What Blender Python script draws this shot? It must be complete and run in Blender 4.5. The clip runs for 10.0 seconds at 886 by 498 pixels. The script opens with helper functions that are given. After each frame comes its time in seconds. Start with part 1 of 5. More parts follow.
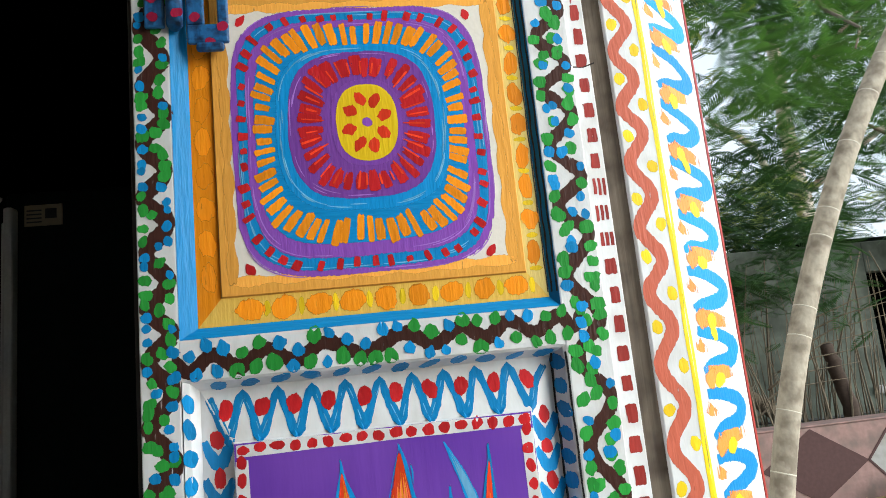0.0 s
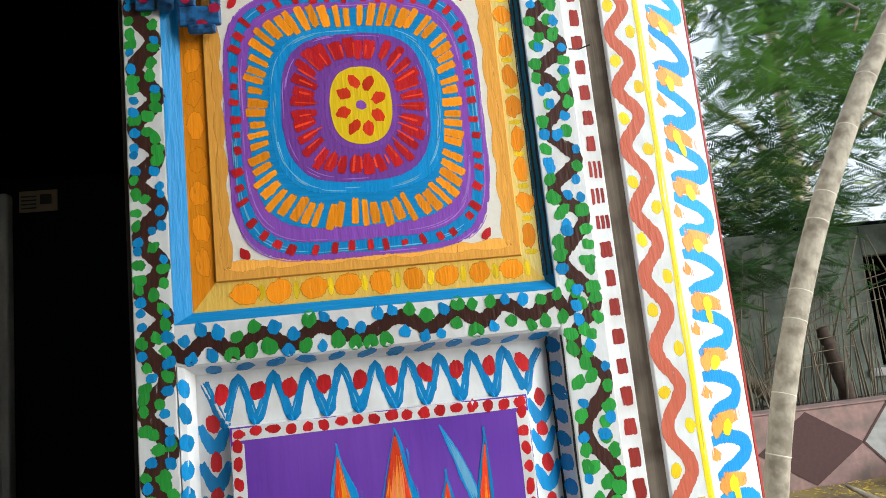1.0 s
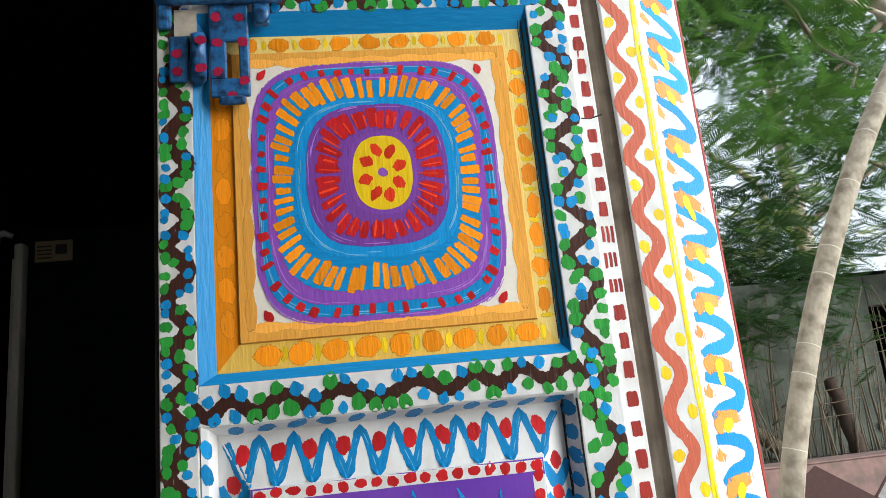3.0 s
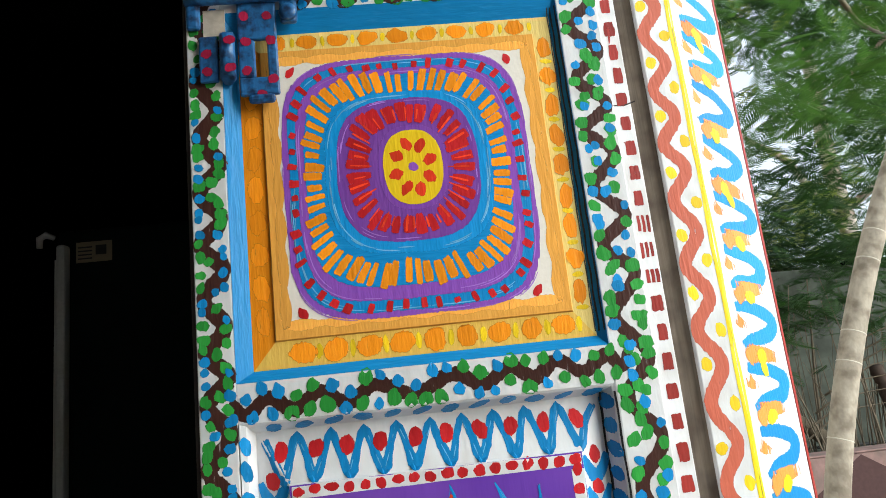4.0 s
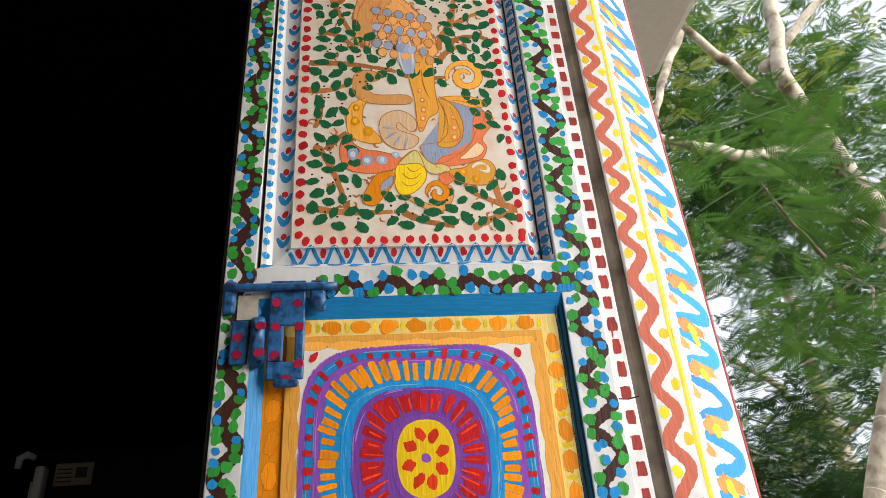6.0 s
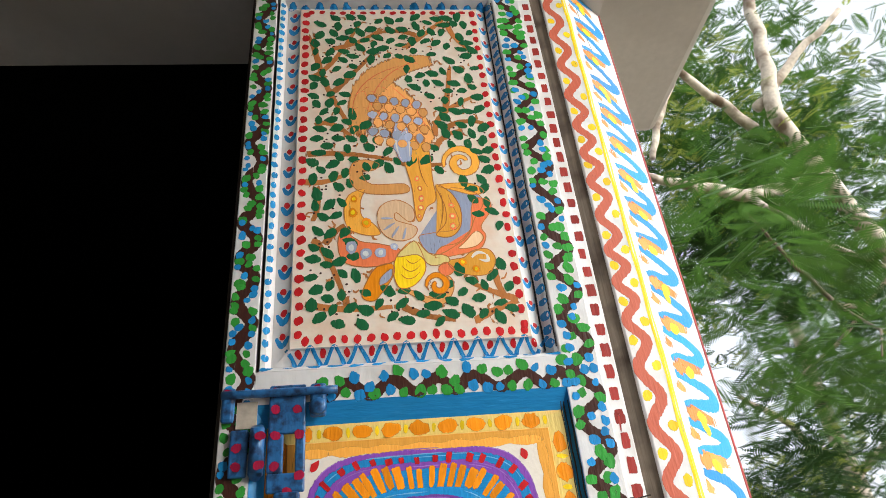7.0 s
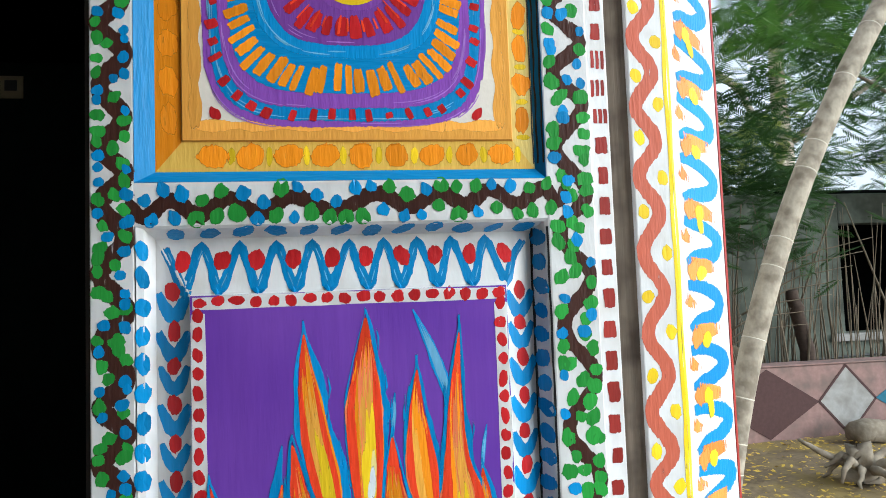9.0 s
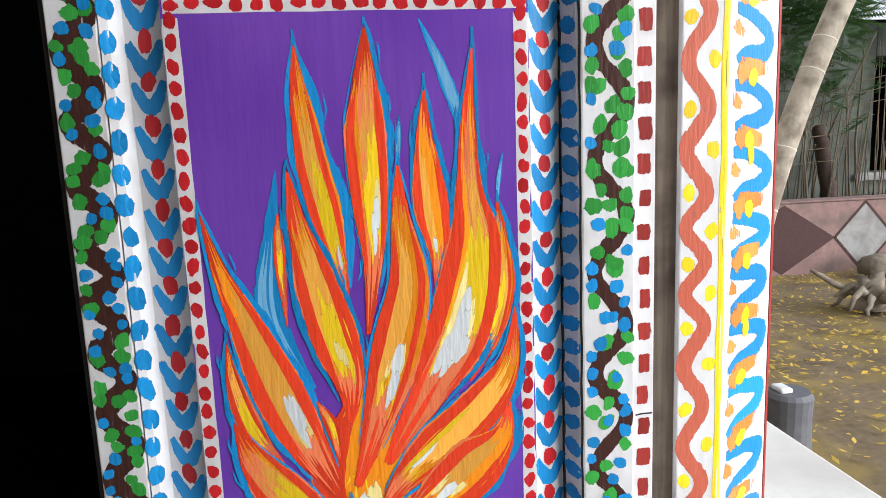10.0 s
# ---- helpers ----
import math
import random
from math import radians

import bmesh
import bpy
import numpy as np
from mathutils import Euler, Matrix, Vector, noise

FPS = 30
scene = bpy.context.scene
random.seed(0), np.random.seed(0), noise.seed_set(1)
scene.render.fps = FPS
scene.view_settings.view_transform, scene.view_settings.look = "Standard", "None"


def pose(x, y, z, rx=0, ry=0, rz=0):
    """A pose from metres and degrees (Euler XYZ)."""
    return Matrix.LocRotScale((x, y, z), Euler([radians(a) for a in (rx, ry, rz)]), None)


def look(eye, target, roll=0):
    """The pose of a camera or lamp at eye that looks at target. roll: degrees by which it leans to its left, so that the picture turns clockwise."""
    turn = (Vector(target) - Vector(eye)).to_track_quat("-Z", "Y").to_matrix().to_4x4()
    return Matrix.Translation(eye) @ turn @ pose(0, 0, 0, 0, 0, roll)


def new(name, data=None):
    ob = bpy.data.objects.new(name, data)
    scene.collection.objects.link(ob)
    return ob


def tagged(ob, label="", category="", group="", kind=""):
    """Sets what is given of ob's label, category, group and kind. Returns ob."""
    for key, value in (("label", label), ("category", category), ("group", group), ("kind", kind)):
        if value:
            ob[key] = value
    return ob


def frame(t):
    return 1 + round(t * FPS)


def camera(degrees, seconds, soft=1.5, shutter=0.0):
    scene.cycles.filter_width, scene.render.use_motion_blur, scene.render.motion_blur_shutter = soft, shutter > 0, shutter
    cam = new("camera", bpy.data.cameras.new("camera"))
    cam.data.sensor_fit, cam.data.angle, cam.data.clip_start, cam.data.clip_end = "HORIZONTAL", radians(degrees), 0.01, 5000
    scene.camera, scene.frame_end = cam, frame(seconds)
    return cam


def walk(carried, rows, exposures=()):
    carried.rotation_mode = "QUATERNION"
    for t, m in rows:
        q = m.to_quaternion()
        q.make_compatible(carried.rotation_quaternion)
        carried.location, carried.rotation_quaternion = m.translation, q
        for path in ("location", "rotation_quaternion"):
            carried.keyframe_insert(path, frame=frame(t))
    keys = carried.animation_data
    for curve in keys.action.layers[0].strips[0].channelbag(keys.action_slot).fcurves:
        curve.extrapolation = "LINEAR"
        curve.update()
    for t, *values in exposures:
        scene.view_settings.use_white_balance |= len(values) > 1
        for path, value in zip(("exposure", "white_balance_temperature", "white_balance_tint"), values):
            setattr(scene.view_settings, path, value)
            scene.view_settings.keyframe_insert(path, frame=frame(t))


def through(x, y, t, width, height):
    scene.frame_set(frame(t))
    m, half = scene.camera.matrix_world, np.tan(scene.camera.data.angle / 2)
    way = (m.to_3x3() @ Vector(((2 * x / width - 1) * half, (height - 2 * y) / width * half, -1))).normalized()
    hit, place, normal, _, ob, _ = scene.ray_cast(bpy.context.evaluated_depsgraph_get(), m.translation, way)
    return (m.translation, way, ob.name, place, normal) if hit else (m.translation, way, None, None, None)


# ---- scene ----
cam = camera(66.8, 10.0, soft=0.8)
PATH = [
    (0, (-0.072, -0.702, 0.802), (0.17, 1.256, 1.132), -5.8),
    (0.5, (-0.068, -0.704, 0.8), (0.171, 1.258, 1.108), -6.4),
    (1, (-0.069, -0.7, 0.8), (0.176, 1.264, 1.087), -6.0),
    (1.5, (-0.072, -0.704, 0.798), (0.261, 1.241, 1.12), -5.9),
    (2, (-0.078, -0.712, 0.805), (0.279, 1.222, 1.167), -4.9),
    (2.5, (-0.079, -0.721, 0.811), (0.172, 1.221, 1.217), -6.2),
    (3.8, (-0.099, -0.723, 0.826), (0.148, 1.216, 1.25), -4.7),
    (4, (-0.087, -0.717, 0.822), (0.065, 1.236, 1.226), -6.3),
    (4.5, (-0.092, -0.732, 0.828), (0.108, 1.197, 1.32), -5.3),
    (5, (-0.095, -0.727, 0.826), (0.083, 1.205, 1.311), -5.2),
    (5.5, (-0.101, -0.757, 0.873), (0.123, 1.107, 1.562), -4.2),
    (6, (-0.115, -0.785, 0.913), (0.103, 0.962, 1.86), -4.3),
    (6.2, (-0.116, -0.795, 0.928), (0.119, 0.936, 1.903), -5.2),
    (7.3, (-0.108, -0.814, 0.989), (0.078, 0.873, 2.047), -6.7),
    (7.5, (-0.108, -0.795, 0.974), (-0.029, 0.973, 1.905), -4.7),
    (8, (-0.119, -0.729, 0.893), (-0.061, 1.171, 1.517), -2.9),
    (8.3, (-0.113, -0.706, 0.849), (0.006, 1.231, 1.305), -0.2),
    (8.5, (-0.109, -0.694, 0.819), (0.084, 1.266, 1.17), 0.3),
    (9, (-0.071, -0.65, 0.739), (0.227, 1.324, 0.863), -2.1),
    (9.5, (-0.065, -0.616, 0.676), (0.237, 1.358, 0.568), 0.3),
    (10, (-0.062, -0.58, 0.617), (0.176, 1.381, 0.309), -2.3),
]
walk(cam, [(t, look(eye, target, roll)) for t, eye, target, roll in PATH], exposures=((0, 0.25, 6150, 5), (2.5, 0.28, 6200, 7), (5, 0.28, 6200, 5), (6, 0.28, 6550, 11), (8, 0.35, 6450, 11), (9, 0.22, 5900, 5), (10, 0.25, 6150, 13)))


# ---------------------------------------------------------------- light
world = bpy.data.worlds.new("sky")
scene.world = world
world.use_nodes = True
wn = world.node_tree
sky = wn.nodes.new("ShaderNodeTexSky")
sky.sky_type, sky.sun_disc = "NISHITA", False
sky.sun_elevation, sky.sun_rotation = radians(16), radians(123)
sky.air_density, sky.dust_density, sky.ozone_density = 1.0, 4.0, 1.0
haze = wn.nodes.new("ShaderNodeMix")        # thin bright cloud over the sky
haze.data_type = "RGBA"
haze.inputs[0].default_value = 0.52
haze.inputs[7].default_value = (12.5, 13.2, 14.4, 1)
wn.links.new(sky.outputs[0], haze.inputs[6])
wn.links.new(haze.outputs[2], wn.nodes["Background"].inputs[0])
wn.nodes["Background"].inputs[1].default_value = 0.115
sun = new("sun", bpy.data.lights.new("sun", "SUN"))
sun.data.energy, sun.data.angle, sun.data.color = 5.0, radians(60), (0.94, 0.99, 1.0)
sun.matrix_world = look((4.6, -3.8, 2.9), (0, 0, 1.0))


# ---------------------------------------------------------------- materials
def material(name, rgb, rough=0.5, grain=60.0, vary=0.12, bump=0.15, stretch=(1, 1, 1), metal=0.0, second=None, patch=6.0, spec=0.5, through=0.0):
    m = bpy.data.materials.new(name)
    m.use_nodes = True
    n, l = m.node_tree.nodes, m.node_tree.links
    b = n["Principled BSDF"]
    b.inputs["Roughness"].default_value, b.inputs["Metallic"].default_value = rough, metal
    b.inputs["Specular IOR Level"].default_value = spec
    tc, mp = n.new("ShaderNodeTexCoord"), n.new("ShaderNodeMapping")
    mp.inputs["Scale"].default_value = stretch
    l.new(tc.outputs["Object"], mp.inputs[0])
    fine, wide = n.new("ShaderNodeTexNoise"), n.new("ShaderNodeTexNoise")
    fine.inputs["Scale"].default_value, fine.inputs["Detail"].default_value = grain, 4
    wide.inputs["Scale"].default_value, wide.inputs["Detail"].default_value = patch, 3
    l.new(mp.outputs[0], fine.inputs[0]), l.new(tc.outputs["Object"], wide.inputs[0])
    mix = n.new("ShaderNodeMix")
    mix.data_type = "RGBA"
    lo = [max(0.0, c * (1 - vary)) for c in rgb]
    hi = [min(0.95, c * (1 + vary) + 0.02 * vary) for c in rgb]
    mix.inputs[6].default_value, mix.inputs[7].default_value = (*lo, 1), (*hi, 1)
    l.new(fine.outputs[0], mix.inputs[0])
    out = mix.outputs[2]
    if second:
        ramp, mix2 = n.new("ShaderNodeValToRGB"), n.new("ShaderNodeMix")
        mix2.data_type = "RGBA"
        ramp.color_ramp.elements[0].position, ramp.color_ramp.elements[1].position = 0.45, 0.68
        l.new(wide.outputs[0], ramp.inputs[0]), l.new(ramp.outputs[0], mix2.inputs[0])
        l.new(out, mix2.inputs[6])
        mix2.inputs[7].default_value = (*second, 1)
        out = mix2.outputs[2]
    l.new(out, b.inputs["Base Color"])
    bp = n.new("ShaderNodeBump")
    bp.inputs["Strength"].default_value, bp.inputs["Distance"].default_value = bump, 0.002
    l.new(fine.outputs[0], bp.inputs["Height"]), l.new(bp.outputs[0], b.inputs["Normal"])
    if through:
        t, add = n.new("ShaderNodeBsdfTranslucent"), n.new("ShaderNodeMixShader")
        l.new(out, t.inputs[0]), l.new(b.outputs[0], add.inputs[1]), l.new(t.outputs[0], add.inputs[2])
        add.inputs[0].default_value = through
        l.new(add.outputs[0], n["Material Output"].inputs[0])
    return m


def paint(name, rgb, tall=True, rough=0.34, vary=0.15):
    thin = [min(0.92, 1.10 * q + 0.035) for q in rgb]
    m = material(name, rgb, rough, 260, vary, 0.35, spec=0.17, stretch=(1.0, 1.0, 0.16) if tall else (0.16, 1.0, 1.0), second=thin, patch=300)
    n, l = m.node_tree.nodes, m.node_tree.links
    # thin paint shows along the bristle marks
    ramp = n["Color Ramp"]
    ramp.color_ramp.elements[0].position, ramp.color_ramp.elements[1].position = 0.56, 1.0
    l.new(n["Mapping"].outputs[0], n["Noise Texture.001"].inputs[0])
    # every daub has marks of its own
    info, by = n.new("ShaderNodeObjectInfo"), n.new("ShaderNodeMath")
    by.operation = "MULTIPLY"
    by.inputs[1].default_value = 40.0
    l.new(info.outputs["Random"], by.inputs[0]), l.new(by.outputs[0], n["Mapping"].inputs["Location"])
    # and was mixed a little lighter or darker than the next
    tone, shade, base = n.new("ShaderNodeMapRange"), n.new("ShaderNodeHueSaturation"), n["Principled BSDF"].inputs["Base Color"]
    tone.inputs["To Min"].default_value, tone.inputs["To Max"].default_value = 0.82, 1.22
    source = base.links[0].from_socket
    l.new(info.outputs["Random"], tone.inputs["Value"]), l.new(tone.outputs["Result"], shade.inputs["Value"])
    l.new(source, shade.inputs["Color"]), l.new(shade.outputs["Color"], base)
    # paint runs out in bristle marks where a daub gets thin
    thin_at, mid, gain, swing_by, total, cut = n.new("ShaderNodeAttribute"), n.new("ShaderNodeMath"), n.new("ShaderNodeMath"), n.new("ShaderNodeMath"), n.new("ShaderNodeMath"), n.new("ShaderNodeMapRange")
    thin_at.attribute_name = "thin"
    mid.operation, gain.operation, swing_by.operation, total.operation = "SUBTRACT", "MULTIPLY", "MULTIPLY", "ADD"
    mid.inputs[1].default_value, gain.inputs[1].default_value, gain.use_clamp = 0.5, 5.0, True
    l.new(n["Noise Texture.001"].outputs[0], mid.inputs[0]), l.new(thin_at.outputs["Fac"], gain.inputs[0])
    l.new(mid.outputs[0], swing_by.inputs[0]), l.new(gain.outputs[0], swing_by.inputs[1])
    l.new(swing_by.outputs[0], total.inputs[0]), l.new(thin_at.outputs["Fac"], total.inputs[1])
    cut.interpolation_type = "SMOOTHSTEP"
    for key, value in (("From Min", 0.40), ("From Max", 0.60), ("To Min", 1.0), ("To Max", 0.0)):
        cut.inputs[key].default_value = value
    l.new(total.outputs[0], cut.inputs["Value"]), l.new(cut.outputs["Result"], n["Principled BSDF"].inputs["Alpha"])
    return m


WHITE = material("white_enamel", (0.73, 0.73, 0.74), 0.36, 120, 0.07, 0.25, (1, 1, 0.3), second=(0.62, 0.605, 0.595), patch=22)
CREAM = material("cream_paint", (0.80, 0.74, 0.66), 0.5, 140, 0.06, 0.15)
BISQUE = material("bisque_paint", (0.80, 0.71, 0.62), 0.5, 120, 0.08, 0.15, second=(0.76, 0.58, 0.46), patch=25)
BOLT = material("chipped_blue_enamel", (0.018, 0.13, 0.34), 0.36, 90, 0.5, 0.7, (1, 1, 0.3), second=(0.010, 0.026, 0.075), patch=95)
BLUE = paint("sky_blue_paint", (0.014, 0.245, 0.58))
BLUE_H = paint("sky_blue_paint_across", (0.014, 0.245, 0.58), False)
RED = paint("red_paint", (0.50, 0.016, 0.020))
SEED_RED = paint("scarlet_paint", (0.60, 0.035, 0.012))
CRIMSON = paint("crimson_paint", (0.32, 0.012, 0.05))
MAROON = paint("maroon_paint", (0.28, 0.030, 0.024))
GREEN = paint("green_paint", (0.036, 0.30, 0.045))
LEAF_GREEN = paint("bottle_green_paint", (0.012, 0.12, 0.045))
BROWN = paint("dark_brown_paint", (0.055, 0.020, 0.015))
TERRA = paint("terracotta_paint", (0.49, 0.115, 0.068))
ORANGE = paint("orange_paint", (0.95, 0.285, 0.009))
PALE_ORANGE = paint("pale_orange_paint", (0.93, 0.41, 0.06))
SCALLOP = paint("light_orange_paint", (0.90, 0.40, 0.07))
PEACH = paint("peach_paint", (0.85, 0.40, 0.13))
FLESH = paint("pale_peach_paint", (0.88, 0.58, 0.36))
BLOSSOM = paint("soft_peach_paint", (0.80, 0.25, 0.05))
CORAL = paint("coral_paint", (0.86, 0.21, 0.085))
YELLOW = paint("yellow_paint", (0.96, 0.60, 0.014))
AMBER = paint("amber_paint", (0.94, 0.55, 0.11))
CUSTARD = paint("custard_yellow_paint", (0.93, 0.66, 0.22))
STRAW = paint("straw_yellow_paint", (0.86, 0.70, 0.28))
PURPLE = material("purple_paint", (0.135, 0.040, 0.38), 0.42, 90, 0.12, 0.3, (1, 1, 0.12), spec=0.3, second=(0.18, 0.062, 0.44), patch=5)
LILAC = paint("lilac_paint", (0.22, 0.068, 0.40))
PALE_LILAC = paint("pale_lilac_paint", (0.36, 0.17, 0.58))
PALE_BLUE = paint("pale_blue_paint", (0.16, 0.42, 0.66))
GREY_BLUE = paint("grey_blue_paint", (0.38, 0.44, 0.62))
HOT = paint("vermilion_paint", (0.76, 0.055, 0.016))
ICE = paint("ice_white_paint", (0.72, 0.76, 0.78))
BRANCH = paint("branch_brown_paint", (0.46, 0.17, 0.05))
BARE = material("bare_weathered_wood", (0.20, 0.155, 0.115), 0.85, 190, 0.75, 0.9, (1, 1, 0.03), second=(0.085, 0.060, 0.045), patch=18)
DARK_EDGE = material("dark_wood_edge", (0.03, 0.022, 0.018), 0.7)
PLASTER = material("grey_plaster", (0.55, 0.53, 0.50), 0.9, 40, 0.12, 0.4, second=(0.42, 0.40, 0.37), patch=2)
# the lack of light indoors is put into this near-black colour
ROOM = material("room_gloom_black", (0.003, 0.004, 0.0035), 0.9, 20, 0.2, 0.2, spec=0.02)
# dark green enamel, lowered to near-black to hold the room's darkness
FRIDGE = material("gloom_dark_green_enamel", (0.003, 0.008, 0.007), 0.75, 30, 0.2, 0.05, spec=0.08)
STEEL = material("dull_aluminium", (0.62, 0.61, 0.58), 0.6, 120, 0.15, 0.1, metal=0.25)
STICKER = material("sticker_paper", (0.28, 0.23, 0.15), 0.8, spec=0.1)
INK = material("black_ink", (0.02, 0.02, 0.02), 0.6)
SLAB = material("pale_concrete", (0.62, 0.61, 0.58), 0.85, 60, 0.12, 0.4, second=(0.50, 0.48, 0.45), patch=3)
SOIL = material("dry_soil_with_litter", (0.15, 0.105, 0.055), 0.95, 35, 0.5, 0.9, second=(0.24, 0.17, 0.05), patch=4)
# pink here is lowered to hold the shade of the trees
PINK = material("shade_toned_pink_limewash", (0.235, 0.14, 0.125), 0.9, 30, 0.3, 0.4, second=(0.15, 0.105, 0.09), patch=7)
DIAMOND = material("dark_maroon_limewash", (0.055, 0.022, 0.02), 0.9, 40, 0.25, 0.3)
TEAL = material("teal_limewash", (0.012, 0.11, 0.17), 0.9, 40, 0.25, 0.3)
# white lowered in the same way, tree shade included
LIME = material("shade_toned_white_limewash", (0.28, 0.27, 0.255), 0.9, 30, 0.25, 0.4, second=(0.20, 0.185, 0.17), patch=7)
MOSSY = material("green_grey_limewash", (0.10, 0.115, 0.09), 0.9, 20, 0.4, 0.4, second=(0.040, 0.045, 0.034), patch=3)
BARK = material("pale_ringed_bark", (0.36, 0.31, 0.24), 0.85, 90, 0.35, 0.7, (1, 1, 0.5), second=(0.19, 0.155, 0.115), patch=22)
# bark colour raised to carry the sun that falls on the limbs
OLD_BARK = material("sun_toned_branch_bark", (0.62, 0.54, 0.44), 0.9, 35, 0.35, 0.7, second=(0.17, 0.12, 0.08), patch=5)
TWIG = material("dry_twig", (0.13, 0.10, 0.065), 0.9, 50, 0.3, 0.4)
ROT = material("grey_driftwood", (0.23, 0.19, 0.14), 0.9, 45, 0.4, 0.7, second=(0.12, 0.09, 0.06), patch=10)
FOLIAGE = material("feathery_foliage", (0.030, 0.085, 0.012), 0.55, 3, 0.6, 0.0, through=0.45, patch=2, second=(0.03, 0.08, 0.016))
# lighter copies of the foliage, with sunlight put into their colour
FOLIAGE_LIGHT = material("lighter_foliage", (0.070, 0.170, 0.022), 0.5, 3, 0.6, 0.0, through=0.45)
FOLIAGE_SUN_TINT = material("sun_tinted_foliage", (0.32, 0.40, 0.07), 0.5, 3, 0.4, 0.0, through=0.5)
LITTER = material("fallen_yellow_leaf", (0.46, 0.30, 0.035), 0.8, 30, 0.5, 0.1)
STONE = material("dark_stone", (0.10, 0.10, 0.11), 0.7, 40, 0.3, 0.4)


# ---------------------------------------------------------------- mesh helpers
def thing(name, at, label, category, kind="", group=""):
    ob = new(name)
    ob.location = at
    ob["at"] = at
    return tagged(ob, label, category, group, kind)


def part(name, bm, mats, parent=None, label="", smooth=False):
    """Links a bmesh, drawn in world metres, as one mesh under a thing or part."""
    home = Vector((0, 0, 0))
    if parent is not None:
        top = parent
        while top.parent is not None:
            top = top.parent
        home = Vector(top.location)
    bmesh.ops.transform(bm, matrix=Matrix.Translation(-home), verts=bm.verts)
    me = bpy.data.meshes.new(name)
    bm.to_mesh(me)
    bm.free()
    for m in mats if isinstance(mats, (list, tuple)) else [mats]:
        me.materials.append(m)
    if smooth:
        for p in me.polygons:
            p.use_smooth = True
    ob = new(name, me)
    if parent is not None:
        ob.parent = parent
    if label:
        ob["label"] = label
    return ob


def box(x0, x1, y0, y1, z0, z1, bevel=0.0, bm=None):
    b = bmesh.new()
    bmesh.ops.create_cube(b, size=1)
    bmesh.ops.transform(b, matrix=Matrix.Translation(((x0 + x1) / 2, (y0 + y1) / 2, (z0 + z1) / 2)) @ Matrix.Diagonal((x1 - x0, y1 - y0, z1 - z0, 1)), verts=b.verts)
    if bevel:
        bmesh.ops.bevel(b, geom=b.edges[:], offset=bevel, segments=2, affect="EDGES", profile=0.5)
    if bm is None:
        return b
    me = bpy.data.meshes.new("tmp")
    b.to_mesh(me)
    b.free()
    bm.from_mesh(me)
    bpy.data.meshes.remove(me)
    return bm


def tube(pts, radii, sides=8, bm=None):
    """A tapered round limb along a line of points."""
    bm = bm or bmesh.new()
    pts = [Vector(p) for p in pts]
    rings = []
    for i, p in enumerate(pts):
        d = (pts[min(i + 1, len(pts) - 1)] - pts[max(i - 1, 0)]).normalized()
        a = d.cross(Vector((0.3, 0.9, 0.2))).normalized()
        b = d.cross(a)
        rings.append([bm.verts.new(p + radii[i] * (math.cos(k * math.tau / sides) * a + math.sin(k * math.tau / sides) * b)) for k in range(sides)])
    for r, s in zip(rings, rings[1:]):
        for k in range(sides):
            bm.faces.new((r[k], r[(k + 1) % sides], s[(k + 1) % sides], s[k]))
    bm.faces.new(rings[0][::-1]), bm.faces.new(rings[-1])
    return bm


def prism(profile, z0, z1):
    """An upright post from a plan outline."""
    bm = bmesh.new()
    lo = [bm.verts.new((x, y, z0)) for x, y in profile]
    hi = [bm.verts.new((x, y, z1)) for x, y in profile]
    n = len(profile)
    for i in range(n):
        bm.faces.new((lo[i], lo[(i + 1) % n], hi[(i + 1) % n], hi[i]))
    bm.faces.new(lo[::-1]), bm.faces.new(hi)
    bmesh.ops.recalc_face_normals(bm, faces=bm.faces[:])
    return bm


# ---------------------------------------------------------------- the building
X0, X1 = -0.298, 0.185            # door leaf
TOP, FOOT = 2.115, 0.012
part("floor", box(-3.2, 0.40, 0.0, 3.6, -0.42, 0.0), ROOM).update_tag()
tagged(bpy.data.objects["floor"], "bare room floor with its unlit gloom in the colour", "floor", kind="structure")
tagged(part("plinth", box(-3.2, 0.795, -1.148, 0.85, -0.42, -0.004, 0.012), SLAB), "pale concrete plinth around the house wall", "plinth", kind="structure")


def wall(name, dims, m, label):
    return tagged(part(name, box(*dims), m), label, "wall", kind="structure")


wall("wall_front_left", (-3.2, -1.45, 0.05, 0.25, 0, 2.60), PLASTER, "plastered house wall beside the doorway")
wall("wall_front_lintel", (-1.45, 0.40, 0.06, 0.25, 2.14, 2.60), PLASTER, "plastered lintel above the painted door")
wall("wall_front_pier", (0.226, 0.40, 0.126, 0.25, 0, 2.14), PLASTER, "plastered wall end beside the door frame")
wall("wall_side", (0.30, 0.40, 0.25, 3.6, 0, 2.60), PLASTER, "plastered side wall of the house")
wall("wall_back", (-3.2, 0.30, 3.5, 3.6, 0, 2.60), ROOM, "room back wall coloured near-black for lack of light")
wall("wall_left", (-3.3, -3.2, 0.05, 3.6, 0, 2.60), ROOM, "room side wall coloured near-black for lack of light")
# two unseen walls, added to keep sky and sun off the leaf's left
wall("wall_shade_back", (-3.3, 0.93, -1.30, -1.15, -0.42, 2.60), PLASTER, "unseen plastered wall added to shade the door leaf's left side")
wall("wall_shade_left", (-3.3, -3.2, -1.15, 0.05, -0.004, 2.60), PLASTER, "unseen plastered wall added to cut off light from the left")
ceil = box(-3.3, 0.965, -2.4, 1.03, 2.60, 2.74, 0.03)
box(-3.3, 0.40, 1.03, 3.6, 2.60, 2.74, 0, ceil)
